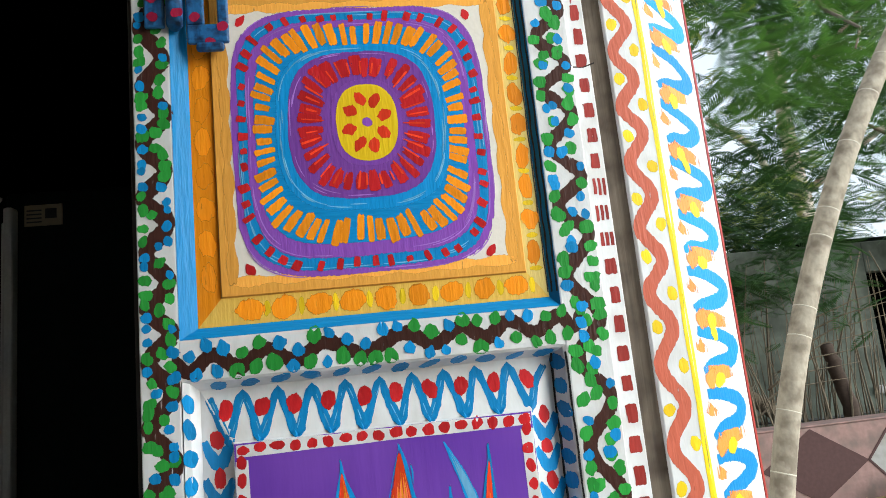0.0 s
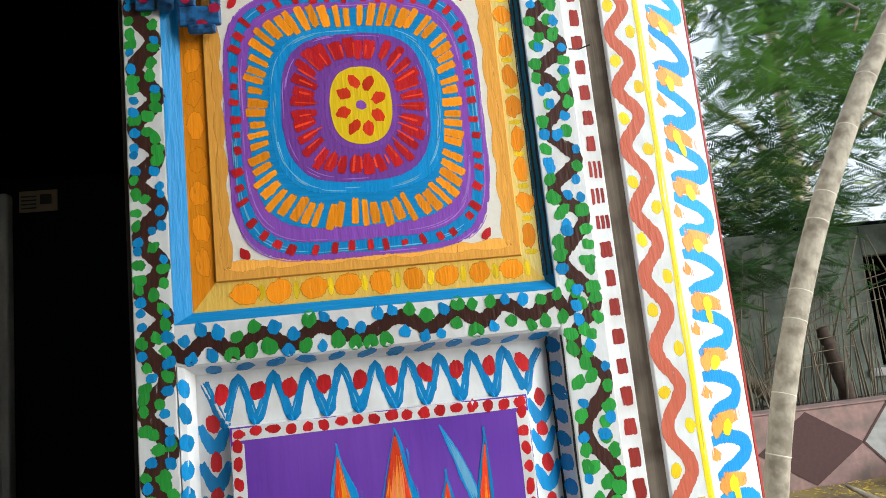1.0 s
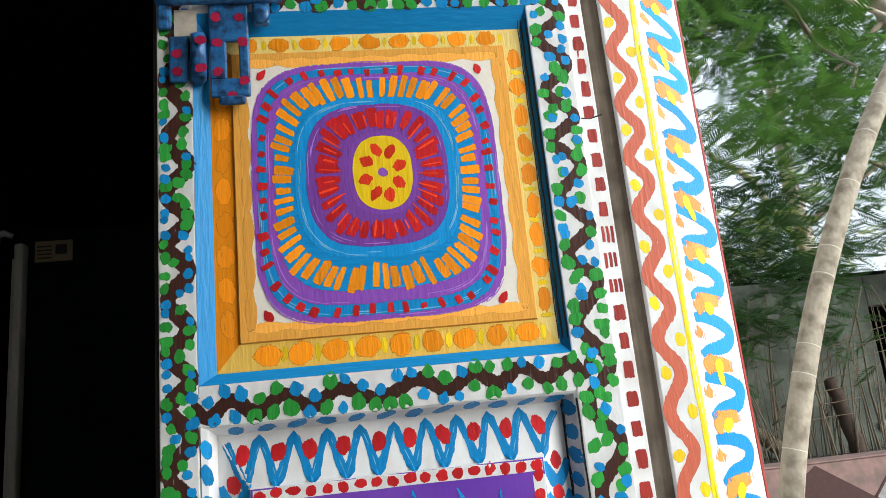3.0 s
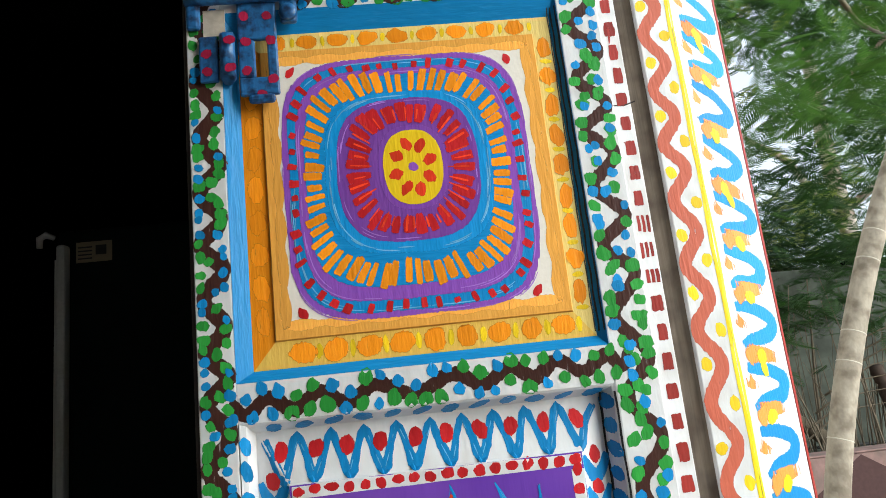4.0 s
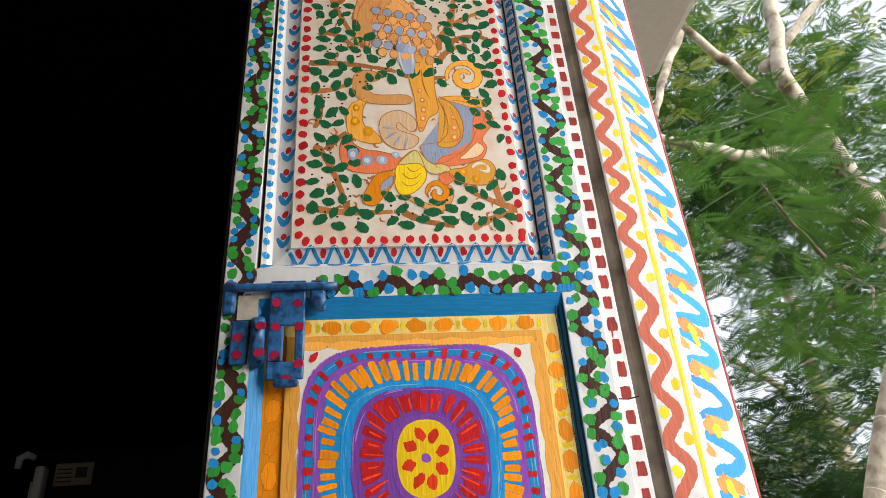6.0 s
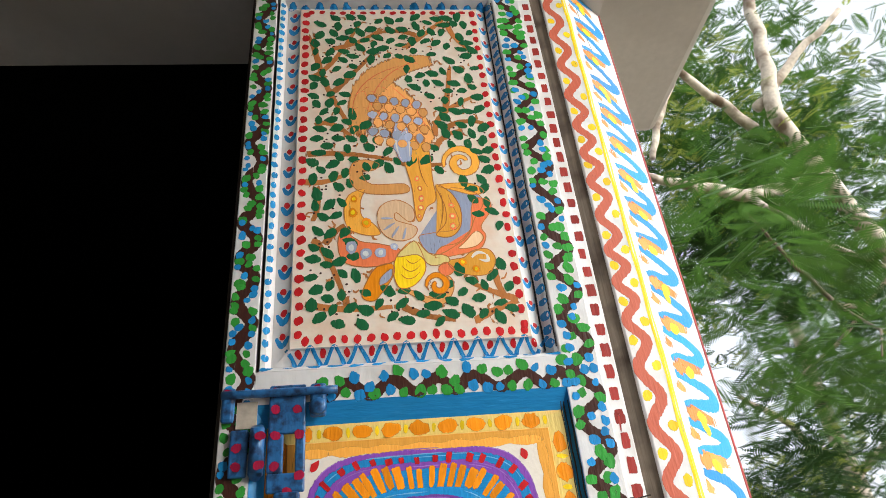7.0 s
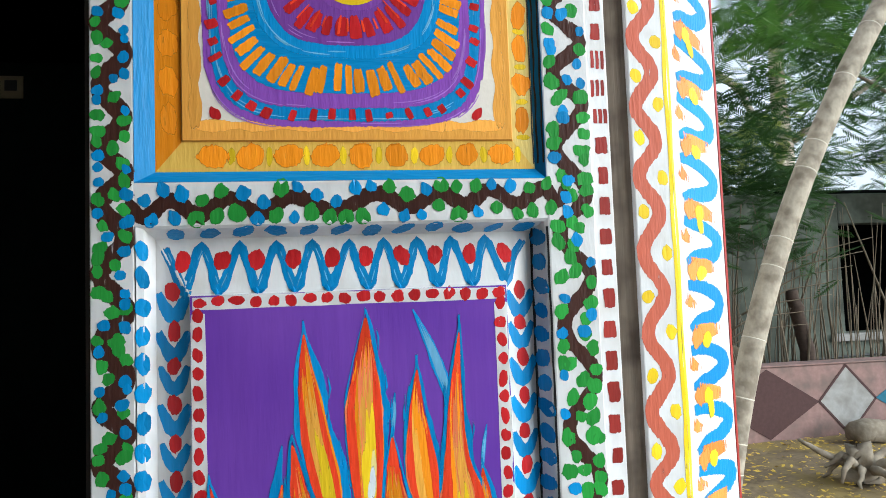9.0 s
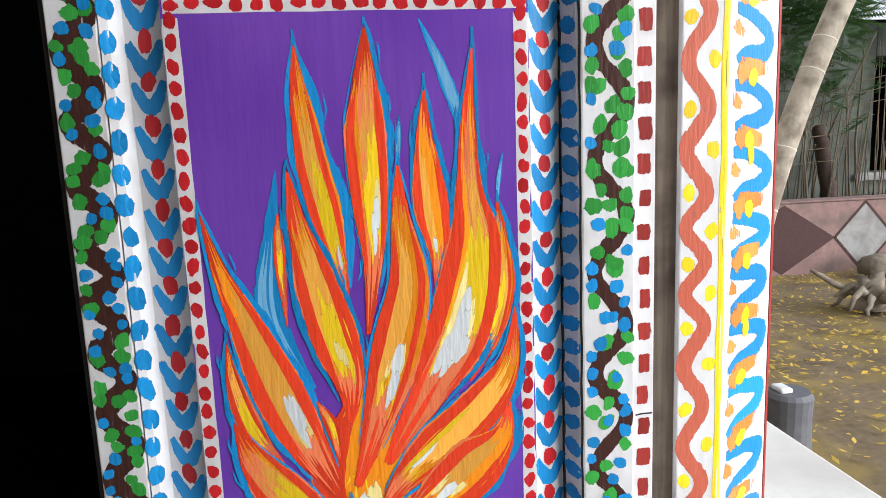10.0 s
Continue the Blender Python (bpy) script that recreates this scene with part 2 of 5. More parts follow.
tagged(part("ceiling", ceil, PLASTER), "grey plastered roof slab with overhanging eaves", "ceiling", kind="structure")

# near-black sheet added below the slab so the room stays dark
tagged(part("ceiling", box(-3.2, 0.30, 0.25, 3.5, 2.50, 2.598), ROOM), "near-black lining added under the slab to darken the room", "ceiling", kind="structure")

# ---------------------------------------------------------------- the door leaf
SQ = [((-0.259, 0.135, 0.849, 1.272), 0.0), ((-0.2425, 0.1265, 0.8600, 1.245), 0.0092), ((-0.2185, 0.1045, 0.8885, 1.2235), 0.0088), ((-0.217, 0.103, 0.890, 1.222), 0.0060), ((-0.2055, 0.0915, 0.9035, 1.2095), 0.0060)]
FL = [((-0.258, 0.135, 0.10, 0.808), 0.0), ((-0.2515, 0.1315, 0.106, 0.8055), 0.002), ((-0.2468, 0.1222, 0.114, 0.7975), 0.024), ((-0.2135, 0.0925, 0.160, 0.744), 0.0105), ((-0.2120, 0.0905, 0.162, 0.7425), 0.0055)]
BI = [((-0.254, 0.133, 1.315, 2.040), 0.0), ((-0.2475, 0.1285, 1.320, 2.036), 0.002), ((-0.2425, 0.1195, 1.325, 2.029), 0.017), ((-0.2195, 0.1045, 1.345, 2.015), 0.0090), ((-0.2175, 0.1025, 1.347, 2.013), 0.0055)]


def depth(x, z):
    """How far the leaf's surface lies behind its front face."""
    for rings in (SQ, FL, BI):
        a = rings[0][0]
        if a[0] < x < a[1] and a[2] < z < a[3]:
            for (o, yo), (i, yi) in zip(rings, rings[1:]):
                if i[0] < x < i[1] and i[2] < z < i[3]:
                    continue
                f = min((x - o[0]) / (i[0] - o[0]), (o[1] - x) / (o[1] - i[1]), (z - o[2]) / (i[2] - o[2]), (o[3] - z) / (o[3] - i[3]))
                return yo + (yi - yo) * max(0.0, min(1.0, f))
            return rings[-1][1]
    return 0.0


leaf = thing("door_leaf", (X1, 0.02, 0.0), "wooden panelled door leaf covered in bright hand-painted patterns", "door")


def panel(name, rings, bands, label):
    bm = bmesh.new()
    loops = [[bm.verts.new((x, y, z)) for x, z in ((a, c), (b, c), (b, d), (a, d))] for (a, b, c, d), y in rings]
    mats = []
    for k, (o, i) in enumerate(zip(loops, loops[1:])):
        for s in range(4):
            f = bm.faces.new((o[s], o[(s + 1) % 4], i[(s + 1) % 4], i[s]))
            m = bands[k][s] if isinstance(bands[k], tuple) else bands[k]
            if m not in mats:
                mats.append(m)
            f.material_index = mats.index(m)
    if bands[-1] not in mats:
        mats.append(bands[-1])
    bm.faces.new(loops[-1]).material_index = mats.index(bands[-1])
    (a, b, c, d), _ = rings[0]
    back = [bm.verts.new((x, 0.032, z)) for x, z in ((a, c), (b, c), (b, d), (a, d))]
    for s in range(4):
        bm.faces.new((back[s], back[(s + 1) % 4], loops[0][(s + 1) % 4], loops[0][s]))
    bm.faces.new(back[::-1])
    return part(name, bm, mats, leaf, label)


# sides run: lower, inner right, upper, left
panel("panel", SQ, [(BLUE_H, BLUE, BLUE_H, BLUE), (AMBER, CUSTARD, CUSTARD, ORANGE), SCALLOP, SCALLOP, CREAM], "square raised panel with blue beading")
panel("panel", FL, [WHITE, WHITE, WHITE, WHITE, PURPLE], "tall raised panel painted purple with flames")
panel("panel", BI, [WHITE, WHITE, WHITE, WHITE, BISQUE], "tall raised panel painted with scrolls and leaves")
part("stile", box(X0, -0.2592, 0.0, 0.036, FOOT, TOP, 0.0015), WHITE, leaf)
part("stile", box(0.1352, X1, 0.0, 0.036, FOOT, TOP, 0.0015), WHITE, leaf)
for z0, z1 in ((FOOT, 0.0998), (0.8082, 0.8488), (1.2722, 1.3148), (2.0402, TOP)):
    part("rail", box(-0.2590, 0.1350, 0.0002, 0.0358, z0, z1, 0.0), WHITE, leaf)
part("edge_strip", box(X0 - 0.005, X0, 0.004, 0.036, FOOT, TOP, 0.001), DARK_EDGE, leaf, "bare dark wooden edge")

# ---------------------------------------------------------------- the door frame
frame_ob = thing("door_frame", (0.226, 0.05, 0.0), "painted wooden door frame with wavy and floral bands", "door frame")
part("jamb", box(0.178, 0.224, 0.043, 0.12, 0, 2.139, 0.002), WHITE, frame_ob)
part("bare_strip", prism([(0.2242, 0.047), (0.2438, 0.040), (0.2438, 0.12), (0.2242, 0.12)], 0, 2.139), BARE, frame_ob, "bare weathered wooden strip")
part("architrave", box(0.244, 0.2895, 0.033, 0.12, 0, 2.20, 0.0015), WHITE, frame_ob)
part("splayed_board", prism([(0.2897, 0.035), (0.398, 0.122), (0.398, 0.1258), (0.2897, 0.1258)], 0, 2.30), WHITE, frame_ob)
part("outer_edge", prism([(0.3982, 0.121), (0.4025, 0.124), (0.4025, 0.128), (0.3982, 0.128)], 0, 2.30), MAROON, frame_ob, "thin maroon painted edge")


# ---------------------------------------------------------------- painting tools
rng = random.Random(7)


def frame_depth(x, z):
    if x < 0.224:
        return 0.043
    return 0.033 if x < 0.2896 else 0.035 + (x - 0.2897) * 0.8033


tick = [0]


def level():
    """A hair of height that no two neighbouring daubs share."""
    tick[0] = (tick[0] + 1) % 37
    return tick[0] * 0.0000024


COAT = 0.4                        # how thick the coats of paint lie


def blob(daubs, x, z, rx, rz, turn=0.0, lift=0.0003, n=12, drop=0.0, rough=0.13, on=depth, relief=0.00011):
    """A daub of paint: a low pad with an uneven edge. drop: how far it narrows towards its upper end."""
    ca, sa = math.cos(radians(turn)), math.sin(radians(turn))
    up = level()
    outer, inner = [], []
    phase = rng.uniform(0, math.tau)
    for k in range(n):
        a = k * math.tau / n
        r = 1 + rough * (0.6 * math.sin(2 * a + phase) + rng.uniform(-0.7, 0.7))
        u, v = rx * r * math.cos(a), rz * r * math.sin(a)
        u *= 1 - drop * max(0.0, math.sin(a))
        for ring, f, h in ((outer, 1.10, 0.0), (inner, 0.74, relief)):
            px, pz = x + f * (u * ca - v * sa), z + f * (u * sa + v * ca)
            ring.append((px, on(px, pz) - COAT * (lift + h) - up, pz))
    verts = outer + inner + [(x, on(x, z) - COAT * (lift + relief * 0.9) - up, z)]
    faces = []
    for k in range(n):
        q = (k + 1) % n
        faces += [(k, q, n + q, n + k), (n + k, n + q, 2 * n)]
    daubs.append((verts, faces, [1.0] * n + [0.2] * n + [0.26]))


def stroke(daubs, pts, widths, lift=0.0003, on=depth, ragged=0.06, relief=0.00012):
    """A brush stroke along points (x, z), with a width at each."""
    verts, faces, thin = [], [], []
    up = level()
    for i, (x, z) in enumerate(pts):
        x0, z0 = pts[max(i - 1, 0)]
        x1, z1 = pts[min(i + 1, len(pts) - 1)]
        d = math.hypot(x1 - x0, z1 - z0) or 1
        nx, nz = (z1 - z0) / d, -(x1 - x0) / d
        w = widths[i] if isinstance(widths, (list, tuple)) else widths
        end = i in (0, len(pts) - 1)
        for s, h in ((-0.55, 0.0), (-0.36, 1.0), (0.0, 0.85), (0.36, 1.0), (0.55, 0.0)):
            q = s * w * (1 + rng.uniform(-ragged, ragged))
            px, pz = x + nx * q, z + nz * q
            verts.append((px, on(px, pz) - COAT * (lift + relief * h) - up, pz))
            thin.append(0.8 if end else 0.24 if h else 1.0)
    for i in range(len(pts) - 1):
        for k in range(4):
            faces.append((5 * i + k, 5 * i + k + 1, 5 * i + k + 6, 5 * i + k + 5))
    daubs.append((verts, faces, thin))


def fine(pts, n=4):
    """The same line with n steps between its points, rounded."""
    out = []
    for i in range(len(pts) - 1):
        p0, p1, p2, p3 = pts[max(i - 1, 0)], pts[i], pts[i + 1], pts[min(i + 2, len(pts) - 1)]
        for k in range(n):
            t = k / n
            out.append(tuple(0.5 * (2 * p1[j] + (p2[j] - p0[j]) * t + (2 * p0[j] - 5 * p1[j] + 4 * p2[j] - p3[j]) * t * t + (3 * p1[j] - p0[j] - 3 * p2[j] + p3[j]) * t ** 3) for j in range(len(p1))))
    return out + [pts[-1]]


def curve(a, b, c, n=14):
    """A bend from a through b to c."""
    kx, kz = 2 * b[0] - 0.5 * (a[0] + c[0]), 2 * b[1] - 0.5 * (a[1] + c[1])
    return [((1 - t) ** 2 * a[0] + 2 * t * (1 - t) * kx + t * t * c[0], (1 - t) ** 2 * a[1] + 2 * t * (1 - t) * kz + t * t * c[1]) for t in (k / (n - 1) for k in range(n))]


def swing(crests, v):
    """Cosine wave with its crests at the given places, highest first."""
    for a, b in zip(crests, crests[1:]):
        if b <= v <= a:
            return math.cos(math.tau * (a - v) / (a - b))
    return 0.0


def link(name, pieces, mat, parent, label="", kind=""):
    home = Vector(parent.location)
    verts, faces, thin = [], [], []
    for v, f, q in pieces:
        n = len(verts)
        thin += q
        verts += [(x - home.x, y - home.y, z - home.z) for x, y, z in v]
        for q in f:
            a, b, c = (Vector(v[i]) for i in q[:3])
            faces.append(tuple(n + i for i in (q if (b - a).cross(c - a).y < 0 else q[::-1])))
    me = bpy.data.meshes.new(name)
    me.from_pydata(verts, [], faces)
    me.attributes.new("thin", "FLOAT", "POINT").data.foreach_set("value", thin)
    for m in mat if isinstance(mat, (list, tuple)) else [mat]:
        me.materials.append(m)
    ob = new(name, me)
    ob.parent = parent
    return tagged(ob, label, kind=kind)


used = {}


def done(name, daubs, mat, parent, label="", split=True):
    """Links painted daubs: each as a part of its own, or joined as one."""
    if not split:
        return link(name, daubs, mat, parent, label)
    daubs = sorted(daubs, key=lambda d: abs(d[0][0][2] - 1.0))
    room = max(0, 290 - used.get((parent.name, name), 0))
    for d in daubs[:room]:
        link(name, [d], mat, parent, label)
    used[parent.name, name] = used.get((parent.name, name), 0) + min(room, len(daubs))
    if daubs[room:]:
        link(name, daubs[room:], mat, parent, label, "stuff")


# ---------------------------------------------------------------- vines on stiles and rails
LEFT_VINE = [2.10, 2.017, 1.935, 1.871, 1.811, 1.73, 1.657, 1.577, 1.514, 1.45, 1.382, 1.305, 1.225, 1.152, 1.088, 1.026, 0.97, 0.909, 0.857, 0.80, 0.73, 0.67, 0.62, 0.57, 0.52, 0.475, 0.43, 0.37, 0.31, 0.25, 0.19, 0.13, 0.07]
RIGHT_VINE = [2.07, 1.991, 1.914, 1.856, 1.795, 1.705, 1.635, 1.558, 1.482, 1.412, 1.331, 1.259, 1.192, 1.123, 1.063, 0.990, 0.924, 0.834, 0.749, 0.648, 0.547, 0.445, 0.355, 0.26, 0.17, 0.08]


def stile_vine(crests, mid, amp, x0, x1, near=0.0098, step=0.015, broad=0.0172):
    vine, green, blue = [], [], []
    pts = []
    z = crests[0]
    while z > crests[-1]:
        pts.append((mid + amp * swing(crests, z) + 0.0012 * noise.noise((z * 40, mid, 0)), z))
        z -= 0.003
    stroke(vine, pts, [broad + 0.004 * noise.noise((q[0] * 60, q[1] * 60, 3)) for q in pts], 0.0003, ragged=0.05)
    for side in (-1, 1):
        z = crests[0] - 0.004
        while z > crests[-1]:
            wx = mid + amp * swing(crests, z) + side * near
            edge = x1 - 0.0045 if side > 0 else x0 + 0.0045
            room = (edge - wx) * side
            for _ in range(2 if room > 0.020 else 1):
                x = wx + side * rng.uniform(0.0, max(0.002, room))
                r = rng.uniform(0.0070, 0.0098) * (0.84 if broad > 0.02 else 1.0)
                x = min(x1 - r * 0.9, max(x0 + r * 0.9, x))
                if rng.random() < 0.56:
                    blob(green, x, z + rng.uniform(-0.004, 0.004), r, r * 1.05, rng.uniform(-60, 60), 0.0006, drop=0.3, rough=0.2)
                else:
                    blob(blue, x, z + rng.uniform(-0.004, 0.004), r * 0.82, r * 0.88, rng.uniform(-60, 60), 0.0008, drop=0.3)
            z -= step * rng.uniform(0.84, 1.16)
    done("painted_vine", vine, BROWN, leaf, "dark brown wavy painted vine")
    done("painted_leaf", green, GREEN, leaf, "green painted leaf daubs")
    done("painted_bud", blue, BLUE, leaf, "blue painted bud daubs")


stile_vine(LEFT_VINE, -0.278, 0.0105, X0 + 0.001, -0.2605, 0.0088, 0.0122, 0.0205)
stile_vine(RIGHT_VINE, 0.162, 0.0150, 0.1365, X1 - 0.001, 0.0080, 0.0172)


def rail_vine(crests, z_at, amp, z0, z1):
    vine, green, blue = [], [], []
    pts = []
    x = crests[0]
    while x > crests[-1]:
        pts.append((x, z_at(x) + amp * swing(crests, x)))
        x -= 0.003
    stroke(vine, pts, [0.0172 + 0.004 * noise.noise((q[0] * 60, q[1] * 60, 3)) for q in pts], 0.0003, ragged=0.05)
    for side in (-1, 1):
        x = crests[0] - 0.004
        while x > crests[-1]:
            wz = z_at(x) + amp * swing(crests, x) + side * 0.0085
            z = wz + side * rng.uniform(0.0, max(0.002, ((z1 if side > 0 else z0) - wz) * side - 0.004))
            z = min(z1 - 0.0045, max(z0 + 0.0045, z))
            r = rng.uniform(0.0070, 0.0098)
            if rng.random() < 0.55:
                blob(green, x, z, r, r * 1.1, rng.uniform(-40, 40), 0.0006, drop=0.3)
            else:
                blob(blue, x, z, r * 0.85, r, rng.uniform(-40, 40), 0.0008, drop=0.5)
            x -= rng.uniform(0.015, 0.021)
    done("painted_vine", vine, BROWN, leaf, "dark brown wavy painted vine")
    done("painted_leaf", green, GREEN, leaf, "green painted leaf daubs")
    done("painted_bud", blue, BLUE, leaf, "blue painted bud daubs")


rail_vine([0.160, 0.132, 0.076, 0.026, -0.034, -0.118, -0.174, -0.228, -0.272], lambda x: 0.829 + 0.02 * x, 0.0075, 0.809, 0.848)
rail_vine([0.160, 0.128, 0.085, 0.014, -0.030, -0.087, -0.145, -0.19], lambda x: 1.286, 0.0085, 1.273, 1.314)
rail_vine([0.150, 0.09, 0.03, -0.03, -0.09, -0.15, -0.21, -0.265], lambda x: 2.078, 0.010, 2.045, 2.112)
rail_vine([0.150, 0.09, 0.03, -0.03, -0.09, -0.15, -0.21, -0.265], lambda x: 0.056, 0.012, 0.02, 0.095)

# ---------------------------------------------------------------- the square panel
C0, R0 = (-0.0595, 1.054), (0.1405, 0.153)


def ring_point(c, r, p, a):
    """The point of a rounded square at the bearing a from its centre."""
    u, v = math.cos(a), math.sin(a)
    q = (abs(u / r[0]) ** p + abs(v / r[1]) ** p) ** (-1 / p)
    return c[0] + q * u, c[1] + q * v


def oval(name, c, r, p, mat, lift, label=""):
    n = 96
    outer, inner = [], []
    for k in range(n):
        a = k * math.tau / n
        w = 1 + 0.012 * noise.noise((3 * math.cos(a), 3 * math.sin(a), lift * 9000))
        for ring, f, h in ((outer, w + 0.006, 0.0), (inner, w - 0.018, 0.0003)):
            x, z = ring_point(c, (r[0] * f, r[1] * f), p, a)
            ring.append((x, depth(x, z) - COAT * (lift + h), z))
    faces = [(k, (k + 1) % n, n + (k + 1) % n, n + k) for k in range(n)] + [tuple(range(n, 2 * n))]
    return done(name, [(outer + inner, faces, [1.0] * n + [0.22] * n)], mat, leaf, label)


oval("painted_ring", C0, R0, 4.6, LILAC, 0.0008, "purple outermost painted ring")
oval("painted_ring", C0, (0.1345, 0.147), 4.6, BLUE, 0.0013, "blue painted ring")
oval("painted_ring", (-0.060, 1.056), (0.1245, 0.136), 4.4, LILAC, 0.0018, "purple painted ring")
oval("painted_ring", (-0.0605, 1.059), (0.1150, 0.1245), 4.0, BLUE_H, 0.0023, "blue painted ground of the rays")
oval("painted_ring", (-0.0585, 1.066), (0.0945, 0.096), 3.2, BLUE, 0.0028, "blue painted ring")
oval("painted_ring", (-0.0595, 1.068), (0.0805, 0.085), 3.0, LILAC, 0.0033, "purple painted ring")
oval("painted_ring", (-0.054, 1.069), (0.0395, 0.0505), 2.6, LILAC, 0.0038, "purple painted ring")
oval("painted_heart", (-0.054, 1.069), (0.0340, 0.0445), 2.4, YELLOW, 0.0043, "yellow painted centre of the medallion")


def radial(name, count, c, r_in, r_out, p, width, mat, lift, label, taper=0.3, uneven=0.12):
    bm = []
    ring = [ring_point(c, r_out, p, k * math.tau / 720) for k in range(721)]
    run = [0.0]
    for q, s in zip(ring, ring[1:]):
        run.append(run[-1] + math.dist(q, s))
    for k in range(count):
        goal = (k + 0.5 + rng.uniform(-0.2, 0.2)) / count * run[-1]
        a = next(i for i, v in enumerate(run) if v >= goal) * math.tau / 720
        x0, z0 = ring_point(c, r_in, p, a)
        x1, z1 = ring_point(c, r_out, p, a)
        f0, f1 = rng.uniform(-uneven, uneven), 1 + rng.uniform(-uneven, uneven)
        pts = [(x0 + (x1 - x0) * f, z0 + (z1 - z0) * f) for f in (f0, f0 + 0.12, 0.5, f1 - 0.1, f1)]
        w = width * rng.uniform(0.75, 1.25)
        stroke(bm, pts, [w * 0.45, w * (1 - taper), w, w, w * 0.55], lift, ragged=0.12)
    return done(name, bm, mat, leaf, label)


radial("painted_ray", 62, (-0.0605, 1.061), (0.0935, 0.0965), (0.1165, 0.1270), 3.7, 0.0100, ORANGE, 0.0027, "orange painted rays", 0.15)
radial("painted_dash", 50, C0, (0.1225, 0.1345), (0.1335, 0.1455), 4.5, 0.0092, RED, 0.0023, "short red painted dashes", 0.1, 0.2)
radial("painted_petal", 32, (-0.0575, 1.0685), (0.0440, 0.0540), (0.0735, 0.0785), 2.8, 0.0128, RED, 0.0042, "red painted petals", 0.35, 0.1)
radial("painted_petal", 34, (-0.0575, 1.0685), (0.0445, 0.0545), (0.068, 0.0725), 2.8, 0.0026, HOT, 0.0047, "light streaks on red painted petals", 0.35, 0.2)
for c, r, p, count, lift, mat in ((C0, (0.1305, 0.143), 4.6, 26, 0.0018, PALE_BLUE), ((-0.060, 1.056), (0.120, 0.131), 4.2, 20, 0.0023, PALE_LILAC), (C0, (0.1375, 0.150), 4.6, 16, 0.0013, PALE_LILAC), ((-0.0585, 1.066), (0.0885, 0.0905), 3.1, 34, 0.0033, PALE_BLUE), ((-0.0595, 1.068), (0.0765, 0.081), 2.9, 14, 0.0038, PALE_LILAC)):
    bm = []
    for _ in range(count):
        a, span, f = rng.uniform(0, math.tau), rng.uniform(0.15, 0.5), rng.uniform(0.975, 1.025)
        pts = [ring_point(c, (r[0] * f, r[1] * f), p, a + span * k / 9) for k in range(10)]
        stroke(bm, pts, [0.0004 + 0.0011 * math.sin(math.pi * k / 9) for k in range(10)], lift, ragged=0.2)
    done("painted_highlight", bm, mat, leaf, "pale streaks of thin paint")
bm = []
for k in range(8):
    a = (k + 0.35) * math.tau / 8
    blob(bm, -0.054 + 0.0205 * math.cos(a), 1.069 + 0.028 * math.sin(a), 0.0072, 0.0098, math.degrees(a) - 90, 0.0047, drop=0.3, rough=0.2)
done("painted_seed", bm, SEED_RED, leaf, "red painted seeds")
bm = []
blob(bm, -0.054, 1.069, 0.0058, 0.0062, 0, 0.0047)
done("painted_eyelet", bm, LILAC, leaf, "small purple painted dot")
bm = []
for x, z, a in ((-0.187, 0.916, 30), (0.068, 0.916, -35), (0.068, 1.193, 20), (-0.184, 1.195, -30)):
    blob(bm, x, z, 0.0055, 0.0085, a, 0.0010, drop=0.5)
done("painted_corner_bud", bm, RED, leaf, "red painted corner buds")
# scalloped orange edge and the chamfer's large dots
bm = []
for a, b, n in (((-0.2100, 0.9040), (0.096, 0.9035), 40), ((0.0910, 0.898), (0.0910, 1.214), 40), ((0.096, 1.2090), (-0.2100, 1.2090), 40), ((-0.2050, 1.214), (-0.2050, 0.898), 40)):
    pts = [(a[0] + (b[0] - a[0]) * k / n, a[1] + (b[1] - a[1]) * k / n) for k in range(n + 1)]
    stroke(bm, pts, [0.0060 + 0.0085 * abs(math.sin(k * 0.55)) for k in range(n + 1)], 0.0003)
done("painted_scallop", bm, SCALLOP, leaf, "scalloped orange painted edge")
dots, gaps = [], []
for k in range(9):
    x = -0.190 + k * 0.0352
    blob(dots, x, 0.8742 + 0.0002 * k, 0.0160 - 0.0003 * k, 0.0138 - 0.0001 * k, 0, 0.0008)
    blob(gaps, x + 0.0172, 0.8750, 0.0040, 0.0100, 0, 0.0005)
    blob(dots, x - 0.008, 1.2335, 0.0138, 0.0105, 0, 0.0006)
    blob(gaps, x + 0.010, 1.2335, 0.0030, 0.007, 0, 0.0005)
for k in range(9):
    z = 1.205 - k * 0.0368
    blob(dots, 0.1155, z, 0.0102, 0.0152, 0, 0.0006, rough=0.2)
    blob(gaps, 0.1155, z - 0.018, 0.0078, 0.0034, 0, 0.0005)
    blob(dots, -0.2300, z, 0.0104, 0.0165, 0, 0.0006, rough=0.2)
done("painted_dot", dots, ORANGE, leaf, "large orange painted dots")
done("painted_gap", gaps, YELLOW, leaf, "yellow daubs between orange dots")

# ---------------------------------------------------------------- tulips, beads and red rows round the tall panels
def tulip(red, blue, x, z, s=1.0, turn=0):
    c, q = math.cos(radians(turn)), math.sin(radians(turn))
    pts = [(x + s * (u * c - v * q), z + s * (u * q + v * c)) for u, v in ((-0.0125, 0.008), (-0.0080, -0.003), (0.0, -0.0135), (0.0080, -0.003), (0.0125, 0.008))]
    tri = fine([(x, z, s * w) for (x, z), w in zip(pts, (0.005, 0.0105, 0.0135, 0.0105, 0.005))], 3)
    stroke(blue, [(x, z) for x, z, _ in tri], [w for _, _, w in tri], 0.0003, ragged=0.08)
    blob(red, x + rng.uniform(-0.001, 0.001), z + s * 0.0065, 0.0068 * s, 0.0088 * s, turn, 0.0006)


